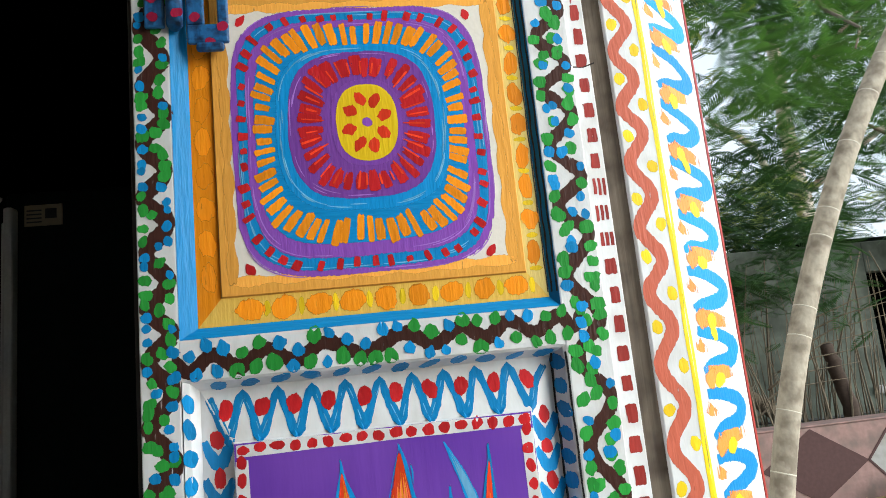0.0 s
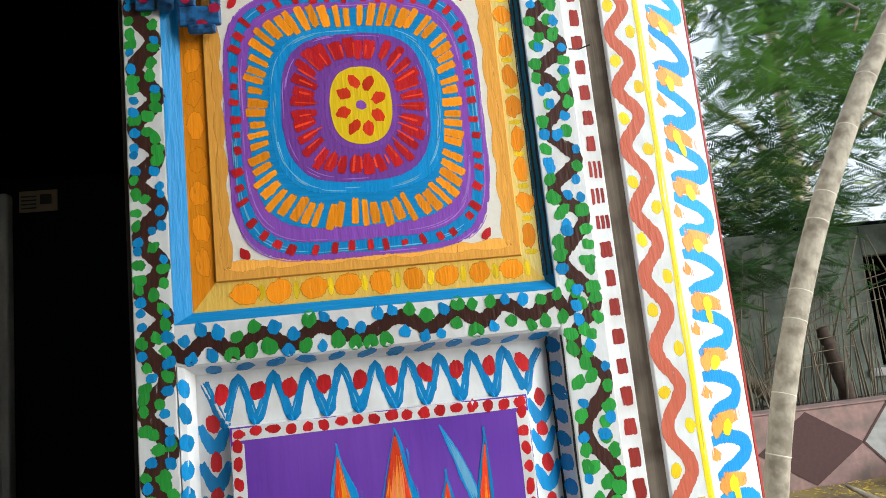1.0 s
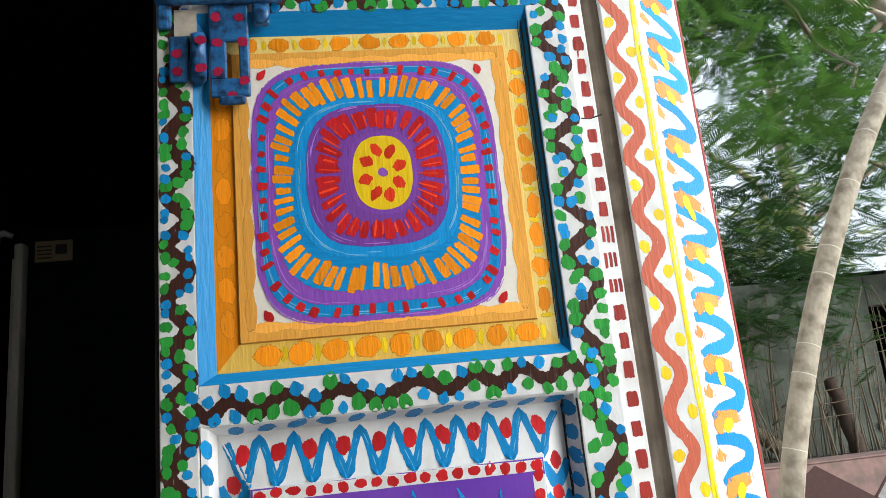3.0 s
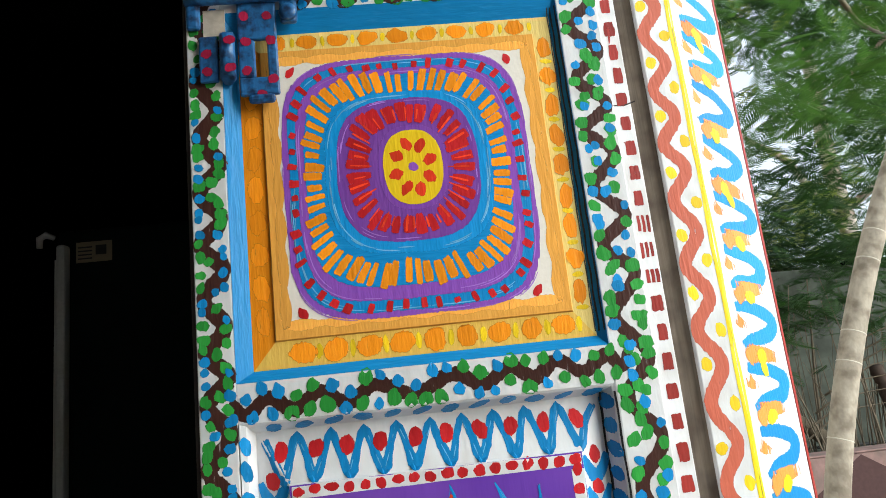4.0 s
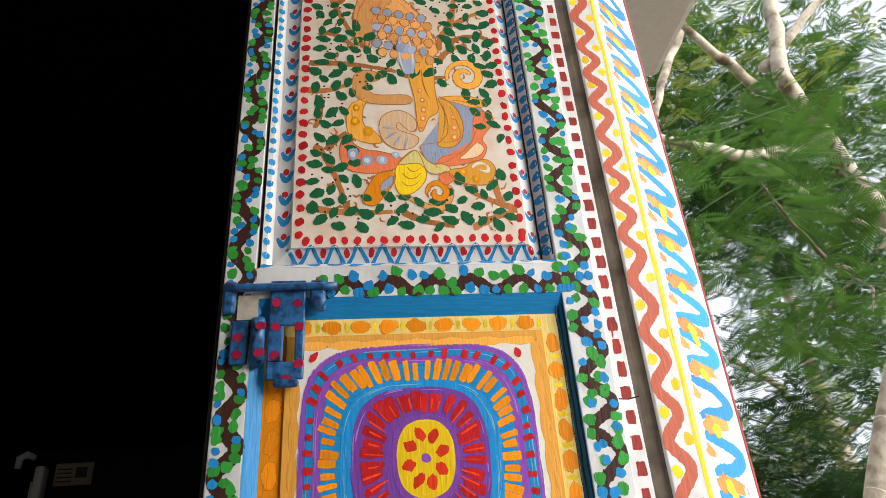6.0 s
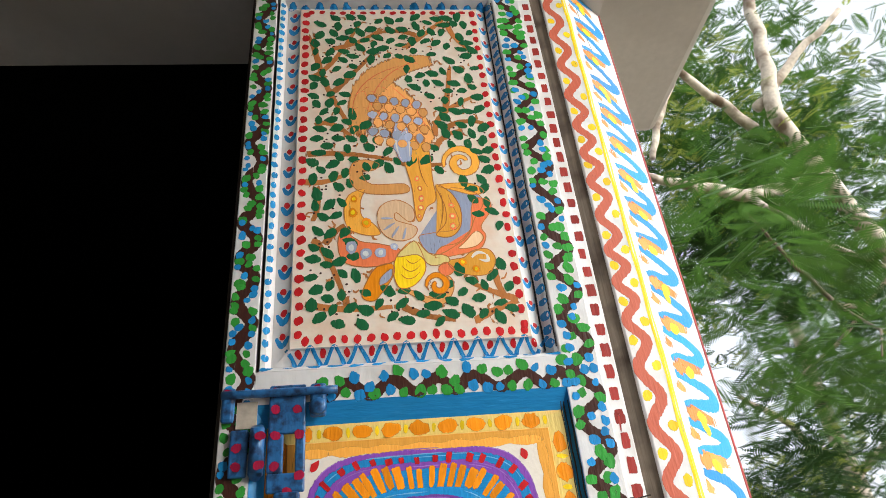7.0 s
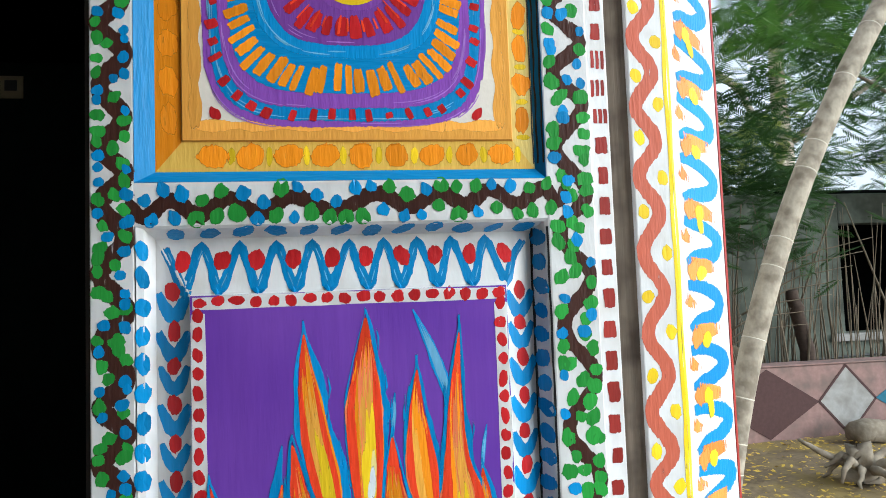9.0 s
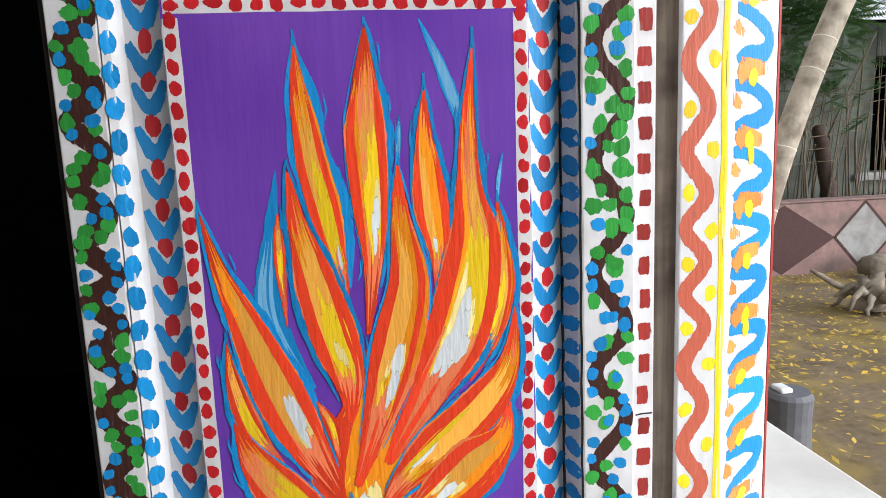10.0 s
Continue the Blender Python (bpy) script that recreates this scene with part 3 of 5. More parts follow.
def column(x, top, bottom, step, s):
    red, blue = [], []
    z = top
    while z > bottom:
        tulip(red, blue, x, z + rng.uniform(-0.002, 0.002), s * rng.uniform(0.92, 1.08))
        z -= step
    done("painted_tulip_head", red, RED, leaf, "red painted tulip heads")
    done("painted_tulip_leaf", blue, BLUE, leaf, "blue painted tulip leaves")


def zigzag(x0, x1, z, step, s):
    red, blue, shine = [], [], []
    x, pts = x0, []
    while x <= x1 + 0.002:
        pts += [(x - step / 2 + rng.uniform(-0.002, 0.002), z + 0.019 * s), (x - step * 0.25, z - 0.001), (x + rng.uniform(-0.002, 0.002), z - 0.022 * s), (x + step * 0.25, z - 0.001)]
        blob(red, x + rng.uniform(-0.002, 0.002), z + 0.005 * s, 0.0074 * s, 0.0108 * s, rng.uniform(-15, 15), 0.0008, drop=-0.1)
        x += step
    pts.append((x - step / 2 + 0.006 * s, z + 0.019 * s))
    wide = [(q, r, 0.0088 * s * (1.35 if k % 4 == 2 else rng.uniform(0.85, 1.15))) for k, (q, r) in enumerate(pts)]
    wide = fine(wide, 3)
    stroke(blue, [(q, r) for q, r, _ in wide], [w for _, _, w in wide], 0.0004, ragged=0.12)
    for (q, r), (t, v) in zip(pts, pts[1:]):
        if rng.random() < 0.6:
            o = rng.uniform(-0.0022, 0.0022) * s
            stroke(shine, [(q + o, r), ((q + t) / 2 + o, (r + v) / 2), (t + o, v)], [0.0004, 0.0011 * s, 0.0004], 0.0008)
    done("painted_tulip_head", red, RED, leaf, "red painted tulip heads")
    done("painted_zigzag", blue, BLUE, leaf, "blue painted zigzag of tulip leaves")
    done("painted_highlight", shine, PALE_BLUE, leaf, "pale streaks of thin blue paint")


column(0.1065, 0.731, 0.12, 0.0353, 1.14)
column(-0.2295, 0.738, 0.12, 0.0345, 1.18)
column(0.1105, 2.00, 1.35, 0.0355, 0.56)
column(-0.2290, 2.00, 1.35, 0.0355, 0.72)
zigzag(-0.2205, 0.093, 0.770, 0.0347, 1.10)
zigzag(-0.208, 0.108, 1.337, 0.0315, 0.62)


def beads(x0, z0, x1, z1, n, rx, rz, mat, label, lift=0.0007, on=depth):
    bm = []
    for k in range(n):
        f = k / (n - 1)
        x, z = x0 + (x1 - x0) * f, z0 + (z1 - z0) * f
        blob(bm, x + rng.uniform(-0.0008, 0.0008), z + rng.uniform(-0.0012, 0.0012), 1.12 * rx * rng.uniform(0.88, 1.12), 1.12 * rz * rng.uniform(0.85, 1.15), rng.uniform(-12, 12), lift, on=on)
    return done("painted_bead", bm, mat, leaf, label)


beads(-0.2528, 0.787, -0.2528, 0.13, 26, 0.0066, 0.0098, BLUE, "blue painted beads on white", 0.0008, lambda x, z: min(depth(x, z), 0.003))
beads(0.1272, 0.79, 0.1272, 0.13, 28, 0.0050, 0.0088, BLUE, "blue painted beads in the groove", 0.0022)
beads(-0.225, 0.8020, 0.112, 0.8020, 12, 0.0105, 0.0036, BLUE, "blue painted smudges on the beading", 0.0022)
beads(-0.2490, 2.02, -0.2490, 1.335, 38, 0.0045, 0.0060, BLUE, "blue painted beads on white", 0.0008, lambda x, z: min(depth(x, z), 0.003))
beads(0.1265, 2.02, 0.1265, 1.335, 34, 0.0050, 0.0068, BLUE, "dark blue painted beads", 0.0016)
beads(-0.235, 2.0265, 0.115, 2.0265, 15, 0.0085, 0.0075, BLUE, "blue painted petals along the top")
beads(-0.245, 1.3195, 0.125, 1.3195, 14, 0.010, 0.0030, BLUE, "blue painted smudges on the beading")
band = []
for pts in ([(-0.2052, 0.165 + k * 0.02) for k in range(30)], [(0.0840, 0.165 + k * 0.02) for k in range(30)], [(-0.2100 + k * 0.0299, 0.7360) for k in range(11)]):
    stroke(band, pts, 0.0120, 0.0003, ragged=0.05)
done("painted_band", band, WHITE, leaf, "white painted band round the flames")
beads(-0.203, 0.7362, 0.082, 0.7358, 18, 0.0064, 0.0056, RED, "red painted blocks in a row")
beads(-0.2055, 0.725, -0.2055, 0.17, 31, 0.0052, 0.0070, RED, "red painted blocks in a row")
beads(0.0838, 0.725, 0.0838, 0.17, 31, 0.0052, 0.0070, RED, "red painted blocks in a row")
beads(-0.208, 1.999, -0.208, 1.366, 31, 0.0066, 0.0070, RED, "red painted buds in a row")
beads(0.0945, 1.999, 0.0945, 1.366, 29, 0.0060, 0.0070, RED, "red painted buds in a row")
beads(-0.198, 1.3575, 0.094, 1.3575, 18, 0.0054, 0.0068, RED, "red painted buds in a row")
beads(-0.198, 2.0045, 0.094, 2.0045, 17, 0.0058, 0.0048, RED, "red painted buds in a row")


lines = []
for rings, z0, z1 in ((FL, 0.12, 0.800), (BI, 1.328, 2.026)):
    for x in (rings[0][0][1] - 0.0012, rings[2][0][1] + 0.0004):
        n = 60
        stroke(lines, [(x + 0.0003 * math.sin(k), z0 + (z1 - z0) * k / n) for k in range(n + 1)], 0.0017, 0.0008, ragged=0.2)
for x in (0.1335, 0.1290, 0.1255):
    stroke(lines, [(x + 0.0003 * math.sin(k), 0.865 + 0.39 * k / 50) for k in range(51)], 0.0013, 0.0004, ragged=0.3)
done("painted_line", lines, INK, leaf, "thin black painted line along the beading")

# ---------------------------------------------------------------- the flames
def flame(line, lift, core=0.0, blue=(1, 1), glow=0.75, tones=None, trail=0.012):
    """A painted tongue of fire. line: (x, z, width) from the tip to the foot; core: where the pale heart lies across it (-1 to 1);
    blue: how broad the blue edge is on its left and right; glow: how pale the heart is."""
    line = fine(line, 7)
    n = len(line)
    side = []
    for k in range(n):
        x0, z0 = line[max(k - 1, 0)][:2]
        x1, z1 = line[min(k + 1, n - 1)][:2]
        d = math.hypot(x1 - x0, z1 - z0)
        side.append(((z0 - z1) / d, (x1 - x0) / d))

    def at(k, u):
        x, z, w = line[k]
        return x + side[k][0] * u * w / 2, z + side[k][1] * u * w / 2

    # wisps of blue along the edges
    bm = []
    for s, broad in ((-1, blue[0]), (1, blue[1])):
        if not broad:
            continue
        last = int(n * 0.9)
        x, z = line[0][:2]
        pts, ws = [(x + rng.uniform(-0.002, 0.002), z + trail), (x, z + trail * 0.5)], [0.0008, 0.0026]
        for k in range(0, last):
            f = k / last
            w = broad * (0.0066 + 0.0045 * noise.noise((k * 0.25, lift * 7000, s))) * min(1, 0.35 + 2.2 * f) * min(1, 4 * (1 - f) + 0.06)
            e = at(k, s)
            pts.append((e[0] + s * side[k][0] * (w * 0.28), e[1] + s * side[k][1] * (w * 0.28)))
            ws.append(w)
        stroke(bm, pts, ws, lift - 0.00035, ragged=0.13)
        for _ in range(int(5 * broad)):
            k = rng.randrange(1, last - 4)
            e, h = at(k, s), at(min(n - 1, k + 5), s)
            o = s * rng.uniform(0.004, 0.0085) * broad
            stroke(bm, [(e[0] + o * side[k][0], e[1] + 0.004), ((e[0] + h[0]) / 2 + o, (e[1] + h[1]) / 2), (h[0] + o * 0.4, h[1])], [0.0005, 0.0024, 0.0007], lift - 0.0003)
    if bm:
        done("painted_flame_edge", bm, BLUE, leaf, "wispy blue painted edge of a flame", False)
    bm = []
    stroke(bm, [q[:2] for q in line], [max(0.0012, q[2]) for q in line], lift, ragged=0.05)
    done("painted_flame", bm, HOT if tones is None else tones[0], leaf, "orange and red painted tongue of fire")
    # brush streaks: orange body, yellow towards the foot, pale heart
    layers = ((CORAL, 0.93, 0.06, 1.0, 8, 0.20), (ORANGE, 0.86, 0.05, 0.86, 12, 0.16), (PALE_ORANGE, 0.62, 0.16, 0.84, 7, 0.12), (YELLOW, 0.50, 0.34, 0.86, 5, 0.13), (STRAW, 0.34, 0.48, 0.84, 4, 0.12), (ICE, 0.26, 0.54, 0.84, 5, 0.14), (HOT, 1.05, 0.05, 0.95, 14, 0.075)) if tones is None else tones[1]
    for step, (mat, spread, s0, s1, count, thick) in enumerate(layers):
        if mat in (ICE, STRAW):
            count = round(count * glow)
        bm = []
        for c in range(count):
            u = core * (1 - spread) + spread * (2 * (c + rng.uniform(0.2, 0.8)) / count - 1) * 0.93
            if mat is HOT:
                u = (-1 if c % 3 else 1) * rng.uniform(0.55, 0.92)
            k0 = int(n * (s0 + rng.uniform(0, 0.14) + 0.10 * abs(u - core)))
            k1 = int(n * (s1 - rng.uniform(0, 0.16)))
            if k1 - k0 < 5:
                continue
            pts, ws = [], []
            for k in range(k0, k1):
                f = (k - k0) / (k1 - k0 - 1)
                v = u + 0.10 * noise.noise((k * 0.12, c, step))
                pts.append(at(k, v))
                ws.append(max(0.0004, line[k][2] * thick * 1.5 * min(1, f * 3.5) * min(1, (1 - f) * 3.5)))
            stroke(bm, pts, ws, lift + 0.00006 * (step + 1), ragged=0.12, relief=0.00015)
        if bm:
            done("painted_flame_streak", bm, mat, leaf, "", False)


WISP = (BLUE, ((PALE_BLUE, 0.6, 0.1, 0.95, 4, 0.14), (ORANGE, 0.2, 0.42, 0.82, 2, 0.22)))
SMOKE = (BLUE, ((PALE_BLUE, 0.7, 0.1, 0.95, 4, 0.10),))
flame([(-0.131, 0.602, 0.001), (-0.140, 0.537, 0.019), (-0.145, 0.485, 0.029), (-0.134, 0.450, 0.019), (-0.109, 0.402, 0.003)], 0.0006, 0, (0, 0), 0, SMOKE)
flame([(-0.005, 0.724, 0.001), (0.011, 0.688, 0.011), (0.024, 0.651, 0.013), (0.028, 0.624, 0.001)], 0.0006, 0, (0, 0), 0, WISP)
flame([(0.065, 0.608, 0.001), (0.061, 0.584, 0.005), (0.058, 0.555, 0.002)], 0.0006, 0, (0, 0), 0, SMOKE)
flame([(-0.024, 0.644, 0.001), (-0.026, 0.621, 0.006), (-0.028, 0.596, 0.002)], 0.0006, 0, (0, 0), 0, SMOKE)
flame([(-0.062, 0.440, 0.004), (-0.062, 0.385, 0.055), (-0.064, 0.325, 0.105), (-0.062, 0.250, 0.100), (-0.060, 0.172, 0.020)], 0.0008, 0, (0, 0), 0.3)
flame([(-0.109, 0.704, 0.001), (-0.107, 0.660, 0.018), (-0.101, 0.610, 0.026), (-0.091, 0.558, 0.027), (-0.082, 0.510, 0.014), (-0.076, 0.474, 0.002)], 0.0008, 0.4, (0.9, 1.5), 0.6, None, 0.016)
flame([(-0.050, 0.718, 0.002), (-0.052, 0.672, 0.023), (-0.054, 0.627, 0.035), (-0.053, 0.571, 0.031), (-0.053, 0.518, 0.019), (-0.061, 0.450, 0.004)], 0.0010, 0.4, (0.25, 1.2), 0.3, None, 0.010)
flame([(-0.002, 0.666, 0.001), (-0.003, 0.620, 0.018), (0.001, 0.563, 0.029), (0.005, 0.524, 0.017), (0.001, 0.488, 0.002)], 0.0010, -0.5, (0.8, 0.9), 0.8, None, 0.016)
flame([(-0.132, 0.565, 0.001), (-0.133, 0.542, 0.009), (-0.133, 0.513, 0.009), (-0.131, 0.462, 0.001)], 0.0010, 0, (0, 0), 0)
flame([(0.059, 0.567, 0.001), (0.061, 0.531, 0.016), (0.061, 0.486, 0.023), (0.049, 0.441, 0.020), (0.028, 0.400, 0.004)], 0.0011, -0.2, (0, 1.1), 0.3)
flame([(0.041, 0.701, 0.001), (0.035, 0.633, 0.015), (0.035, 0.576, 0.025), (0.038, 0.527, 0.047), (0.022, 0.453, 0.060), (-0.011, 0.394, 0.041), (-0.052, 0.325, 0.008)], 0.0015, 0.1, (0.8, 0.9), 1.0, None, 0.020)
flame([(-0.028, 0.602, 0.002), (-0.027, 0.555, 0.020), (-0.023, 0.496, 0.036), (-0.037, 0.437, 0.045), (-0.054, 0.377, 0.032), (-0.080, 0.305, 0.008)], 0.0020, 0.1, (0.5, 0.5), 1.0)
flame([(-0.122, 0.602, 0.002), (-0.115, 0.550, 0.020), (-0.104, 0.502, 0.035), (-0.091, 0.451, 0.040), (-0.081, 0.410, 0.030), (-0.081, 0.368, 0.004)], 0.0018, 0.3, (1.0, 0.8), 1.0)
flame([(-0.184, 0.454, 0.001), (-0.181, 0.419, 0.013), (-0.168, 0.372, 0.020), (-0.140, 0.330, 0.005)], 0.0021, 0.2, (1.0, 0.4), 0.2)
flame([(-0.197, 0.569, 0.001), (-0.184, 0.516, 0.015), (-0.165, 0.467, 0.029), (-0.142, 0.405, 0.044), (-0.117, 0.346, 0.034), (-0.090, 0.292, 0.006)], 0.0023, 0.2, (0.9, 0.9), 1.0)
flame([(-0.111, 0.395, 0.001), (-0.099, 0.371, 0.012), (-0.093, 0.334, 0.002)], 0.0026, 0.2, (0, 0), 0.8)
flame([(0.073, 0.470, 0.001), (0.067, 0.419, 0.022), (0.042, 0.379, 0.040), (-0.003, 0.340, 0.044), (-0.037, 0.309, 0.025), (-0.062, 0.275, 0.004)], 0.0026, 0.0, (0.5, 1.2), 0.5)
flame([(-0.184, 0.381, 0.001), (-0.168, 0.341, 0.029), (-0.142, 0.304, 0.044), (-0.100, 0.262, 0.030), (-0.060, 0.235, 0.006)], 0.0027, 0.1, (1.2, 0.3), 0.3)
flame([(0.066, 0.380, 0.002), (0.057, 0.345, 0.028), (0.030, 0.318, 0.055), (-0.005, 0.289, 0.046), (-0.045, 0.258, 0.010)], 0.0031, -0.1, (0.0, 1.2), 1.2)
flame([(-0.085, 0.295, 0.002), (-0.082, 0.262, 0.050), (-0.070, 0.225, 0.070), (-0.060, 0.172, 0.020)], 0.0033, 0.0, (0.8, 0.8), 1.0)

# ---------------------------------------------------------------- the scroll-and-leaf panel
branch = []
BENDS = [((-0.042, 1.905), (0.01, 1.955), (0.05, 2.0)),
         ((-0.2, 1.96), (-0.165, 1.8), (-0.105, 1.69)),
         ((-0.2, 1.84), (-0.16, 1.88), (-0.11, 1.985)),
         ((-0.165, 1.8), (-0.13, 1.845), (-0.09, 1.9)),
         ((0.0, 1.7), (0.02, 1.755), (0.085, 1.795)),
         ((0.02, 1.75), (0.03, 1.8), (0.04, 1.87)),
         ((0.01, 1.715), (0.05, 1.735), (0.088, 1.728)),
         ((0.0, 1.935), (-0.05, 1.955), (-0.1, 1.94)),
         ((0.04, 1.985), (0.06, 1.93), (0.088, 1.9)),
         ((-0.19, 1.73), (-0.165, 1.735), (-0.13, 1.705)),
         ((-0.165, 1.91), (-0.12, 1.925), (-0.07, 1.965)),
         ((-0.193, 1.514), (-0.172, 1.487), (-0.147, 1.420)),
         ((-0.147, 1.420), (-0.144, 1.408), (-0.141, 1.398)),
         ((-0.203, 1.414), (-0.152, 1.401), (-0.070, 1.402)),
         ((-0.070, 1.402), (-0.036, 1.385), (0.008, 1.377)),
         ((0.096, 1.402), (0.063, 1.416), (0.026, 1.435)),
         ((-0.063, 1.656), (-0.028, 1.645), (0.017, 1.649)),
         ((-0.208, 1.672), (-0.137, 1.671), (-0.063, 1.656)),
         ((-0.001, 1.673), (0.014, 1.701), (0.050, 1.718)),
         ((-0.208, 1.620), (-0.174, 1.618), (-0.138, 1.635)),
         ((-0.175, 1.504), (-0.160, 1.525), (-0.143, 1.539)),
         ((0.065, 1.457), (0.068, 1.428), (0.076, 1.409)),
         ((-0.189, 1.614), (-0.185, 1.571), (-0.193, 1.545)),
         ((0.025, 1.372), (0.059, 1.389), (0.096, 1.402))]
for a, b, c in BENDS:
    pts = curve(a, b, c, 12)
    stroke(branch, pts, [0.0140 - 0.0065 * k / 11 for k in range(12)], 0.0005, ragged=0.15)
    for k in (4, 7, 9):
        x, z = pts[k]
        ang = rng.uniform(0, math.tau)
        stroke(branch, [(x, z), (x + 0.012 * math.cos(ang), z + 0.014 * math.sin(ang)), (x + 0.022 * math.cos(ang + 0.4), z + 0.024 * math.sin(ang + 0.4))], [0.0042, 0.0034, 0.0018], 0.0005)
done("painted_branch", branch, BRANCH, leaf, "brown painted branches")


def scroll(name, c, r, start, turns, w, mat, lift, line=True, grow=0.25):
    """A curled band that winds outwards, with a thin darker outline under it."""
    lift = 0.0004 + 0.4 * lift
    n = int(26 * turns) + 6
    pts = []
    for k in range(n):
        f = k / (n - 1)
        a = radians(start) + turns * math.tau * f
        q = r * (grow + (1 - grow) * f)
        pts.append((c[0] + q * math.cos(a), c[1] + 1.12 * q * math.sin(a)))
    ws = [w * min(1, 0.35 + 2.2 * k / n) * min(1, 0.25 + (n - 1 - k) / (0.3 * n)) for k in range(n)]
    if line:
        bm = []
        stroke(bm, pts, [q + 0.0030 for q in ws], lift - 0.00016)
        done(name, bm, BRANCH, leaf)
    bm = []
    stroke(bm, pts, ws, lift)
    done(name, bm, mat, leaf)


def plume(a, b, c, w, mat, lift, dots=None):
    lift = 0.0004 + 0.4 * lift
    pts = curve(a, b, c, 14)
    ws = [1.12 * w * math.sin(math.pi * (0.08 + 0.87 * k / 13)) ** 0.7 for k in range(14)]
    for m, extra, up in ((BRANCH, 0.003, lift - 0.00016), (mat, 0.0, lift)):
        bm = []
        stroke(bm, pts, [q + extra for q in ws], up, ragged=0.04)
        done("painted_plume", bm, m, leaf)
    bm = []
    for s in (-0.30, 0.30) if w > 0.02 else (0.0,):
        inner = [(x + s * q, z + 0.35 * s * q) for (x, z), q in zip(pts, ws)][2:12]
        stroke(bm, inner, [0.0006 + 0.0016 * math.sin(math.pi * k / 9) for k in range(10)], lift + 0.00015, ragged=0.2)
    if w > 0.035:
        for k in range(2, 12, 2):
            (x, z), q = pts[k], ws[k]
            for s in (-1, 1):
                stroke(bm, [(x, z), (x + s * 0.22 * q, z - 0.05 * q), (x + s * 0.36 * q, z - 0.20 * q)], [0.0016, 0.0014, 0.0006], lift + 0.0002)
    done("painted_plume_line", bm, CREAM if mat in (CORAL, ORANGE, GREY_BLUE) else CORAL, leaf)
    if dots:
        bm = []
        for k in (3, 5, 7, 9, 11):
            blob(bm, pts[k][0], pts[k][1], 0.0042, 0.0048, 0, lift + 0.0003)
        done("painted_plume_dot", bm, dots, leaf)


twigs = []
for _ in range(110):
    x, z, a = rng.uniform(-0.185, 0.075), rng.uniform(1.385, 1.985), rng.uniform(0, math.tau)
    stroke(twigs, [(x, z), (x + 0.010 * math.cos(a), z + 0.012 * math.sin(a)), (x + 0.018 * math.cos(a + 0.5), z + 0.022 * math.sin(a + 0.5))], [0.0052, 0.0042, 0.0020], 0.0004)
done("painted_twig", twigs, BRANCH, leaf, "thin brown painted twigs")
plume((0.018, 1.880), (-0.092, 1.830), (-0.118, 1.700), 0.052, PEACH, 0.0012)
plume((-0.105, 1.840), (-0.060, 1.765), (-0.010, 1.680), 0.080, PEACH, 0.0014)
plume((-0.055, 1.740), (-0.052, 1.690), (-0.048, 1.650), 0.030, GREY_BLUE, 0.0018)
for mat, rows in ((GREY_BLUE, (0, 2, 4)), (PEACH, (1, 3, 5))):
    bm, edge = [], []
    for r in rows:
        for k in range(5):
            x, z = -0.098 + 0.0185 * k + (0.009 if r % 2 else 0), 1.790 - 0.0185 * r - 0.004 * k
            blob(edge, x, z, 0.0098, 0.0120, 180, 0.0011, drop=0.3)
            blob(bm, x, z, 0.0082, 0.0102, 180, 0.0014, drop=0.3)
    done("painted_scale", edge, BRANCH, leaf)
    done("painted_scale", bm, mat, leaf)


def lobe(mat, lift, outline):
    """A painted field with a rounded outline and a thin brown line round it."""
    lift = 0.0004 + 0.4 * lift
    n = len(outline)
    loop = fine(outline[-2:] + outline + outline[:3], 4)[8:8 + 4 * n]
    bm = bmesh.new()
    rim = [bm.verts.new((x, depth(x, z) - COAT * lift - level(), z)) for x, z in loop]
    bmesh.ops.triangulate(bm, faces=[bm.faces.new(rim)])
    verts = [tuple(v.co) for v in rim]
    bm.verts.index_update()
    faces = [tuple(v.index for v in q.verts) for q in bm.faces]
    bm.free()
    link("painted_lobe", [(verts, faces, [0.25] * len(verts))], mat, leaf)
    line = []
    stroke(line, loop + loop[:1], 0.0016, lift + 0.0002, ragged=0.25)
    done("painted_outline", line, BRANCH, leaf)


def eyes(mat, heart, spots):
    rims, hearts = [], []
    for x, z, r in spots:
        blob(rims, x, z, r, r * 1.15, 0, 0.0020)
        blob(hearts, x, z, r * 0.5, r * 0.58, 0, 0.0026)
    done("painted_eye", rims, mat, leaf), done("painted_eye_heart", hearts, heart, leaf)


def arc(mat, width, pts):
    bm = []
    stroke(bm, curve(*pts, 10), [width * math.sin(math.pi * (0.15 + 0.8 * k / 9)) for k in range(10)], 0.0022)
    done("painted_arc", bm, mat, leaf)


# the curling motif: lobes, eyes and arcs, each outlined in brown
lobe(CORAL, 0.0010, [(-0.149, 1.528), (-0.155, 1.498), (-0.143, 1.472), (-0.108, 1.465), (-0.075, 1.474), (-0.067, 1.492), (-0.095, 1.503), (-0.124, 1.509)])
lobe(PALE_ORANGE, 0.0012, [(-0.115, 1.602), (-0.138, 1.592), (-0.146, 1.564), (-0.140, 1.532), (-0.116, 1.519), (-0.094, 1.520), (-0.104, 1.539), (-0.120, 1.553), (-0.121, 1.581)])
lobe(PEACH, 0.0010, [(-0.137, 1.628), (-0.132, 1.652), (-0.112, 1.659), (-0.091, 1.650), (-0.099, 1.638), (-0.117, 1.634), (-0.104, 1.611), (-0.054, 1.610), (-0.051, 1.593), (-0.102, 1.592), (-0.128, 1.603)])
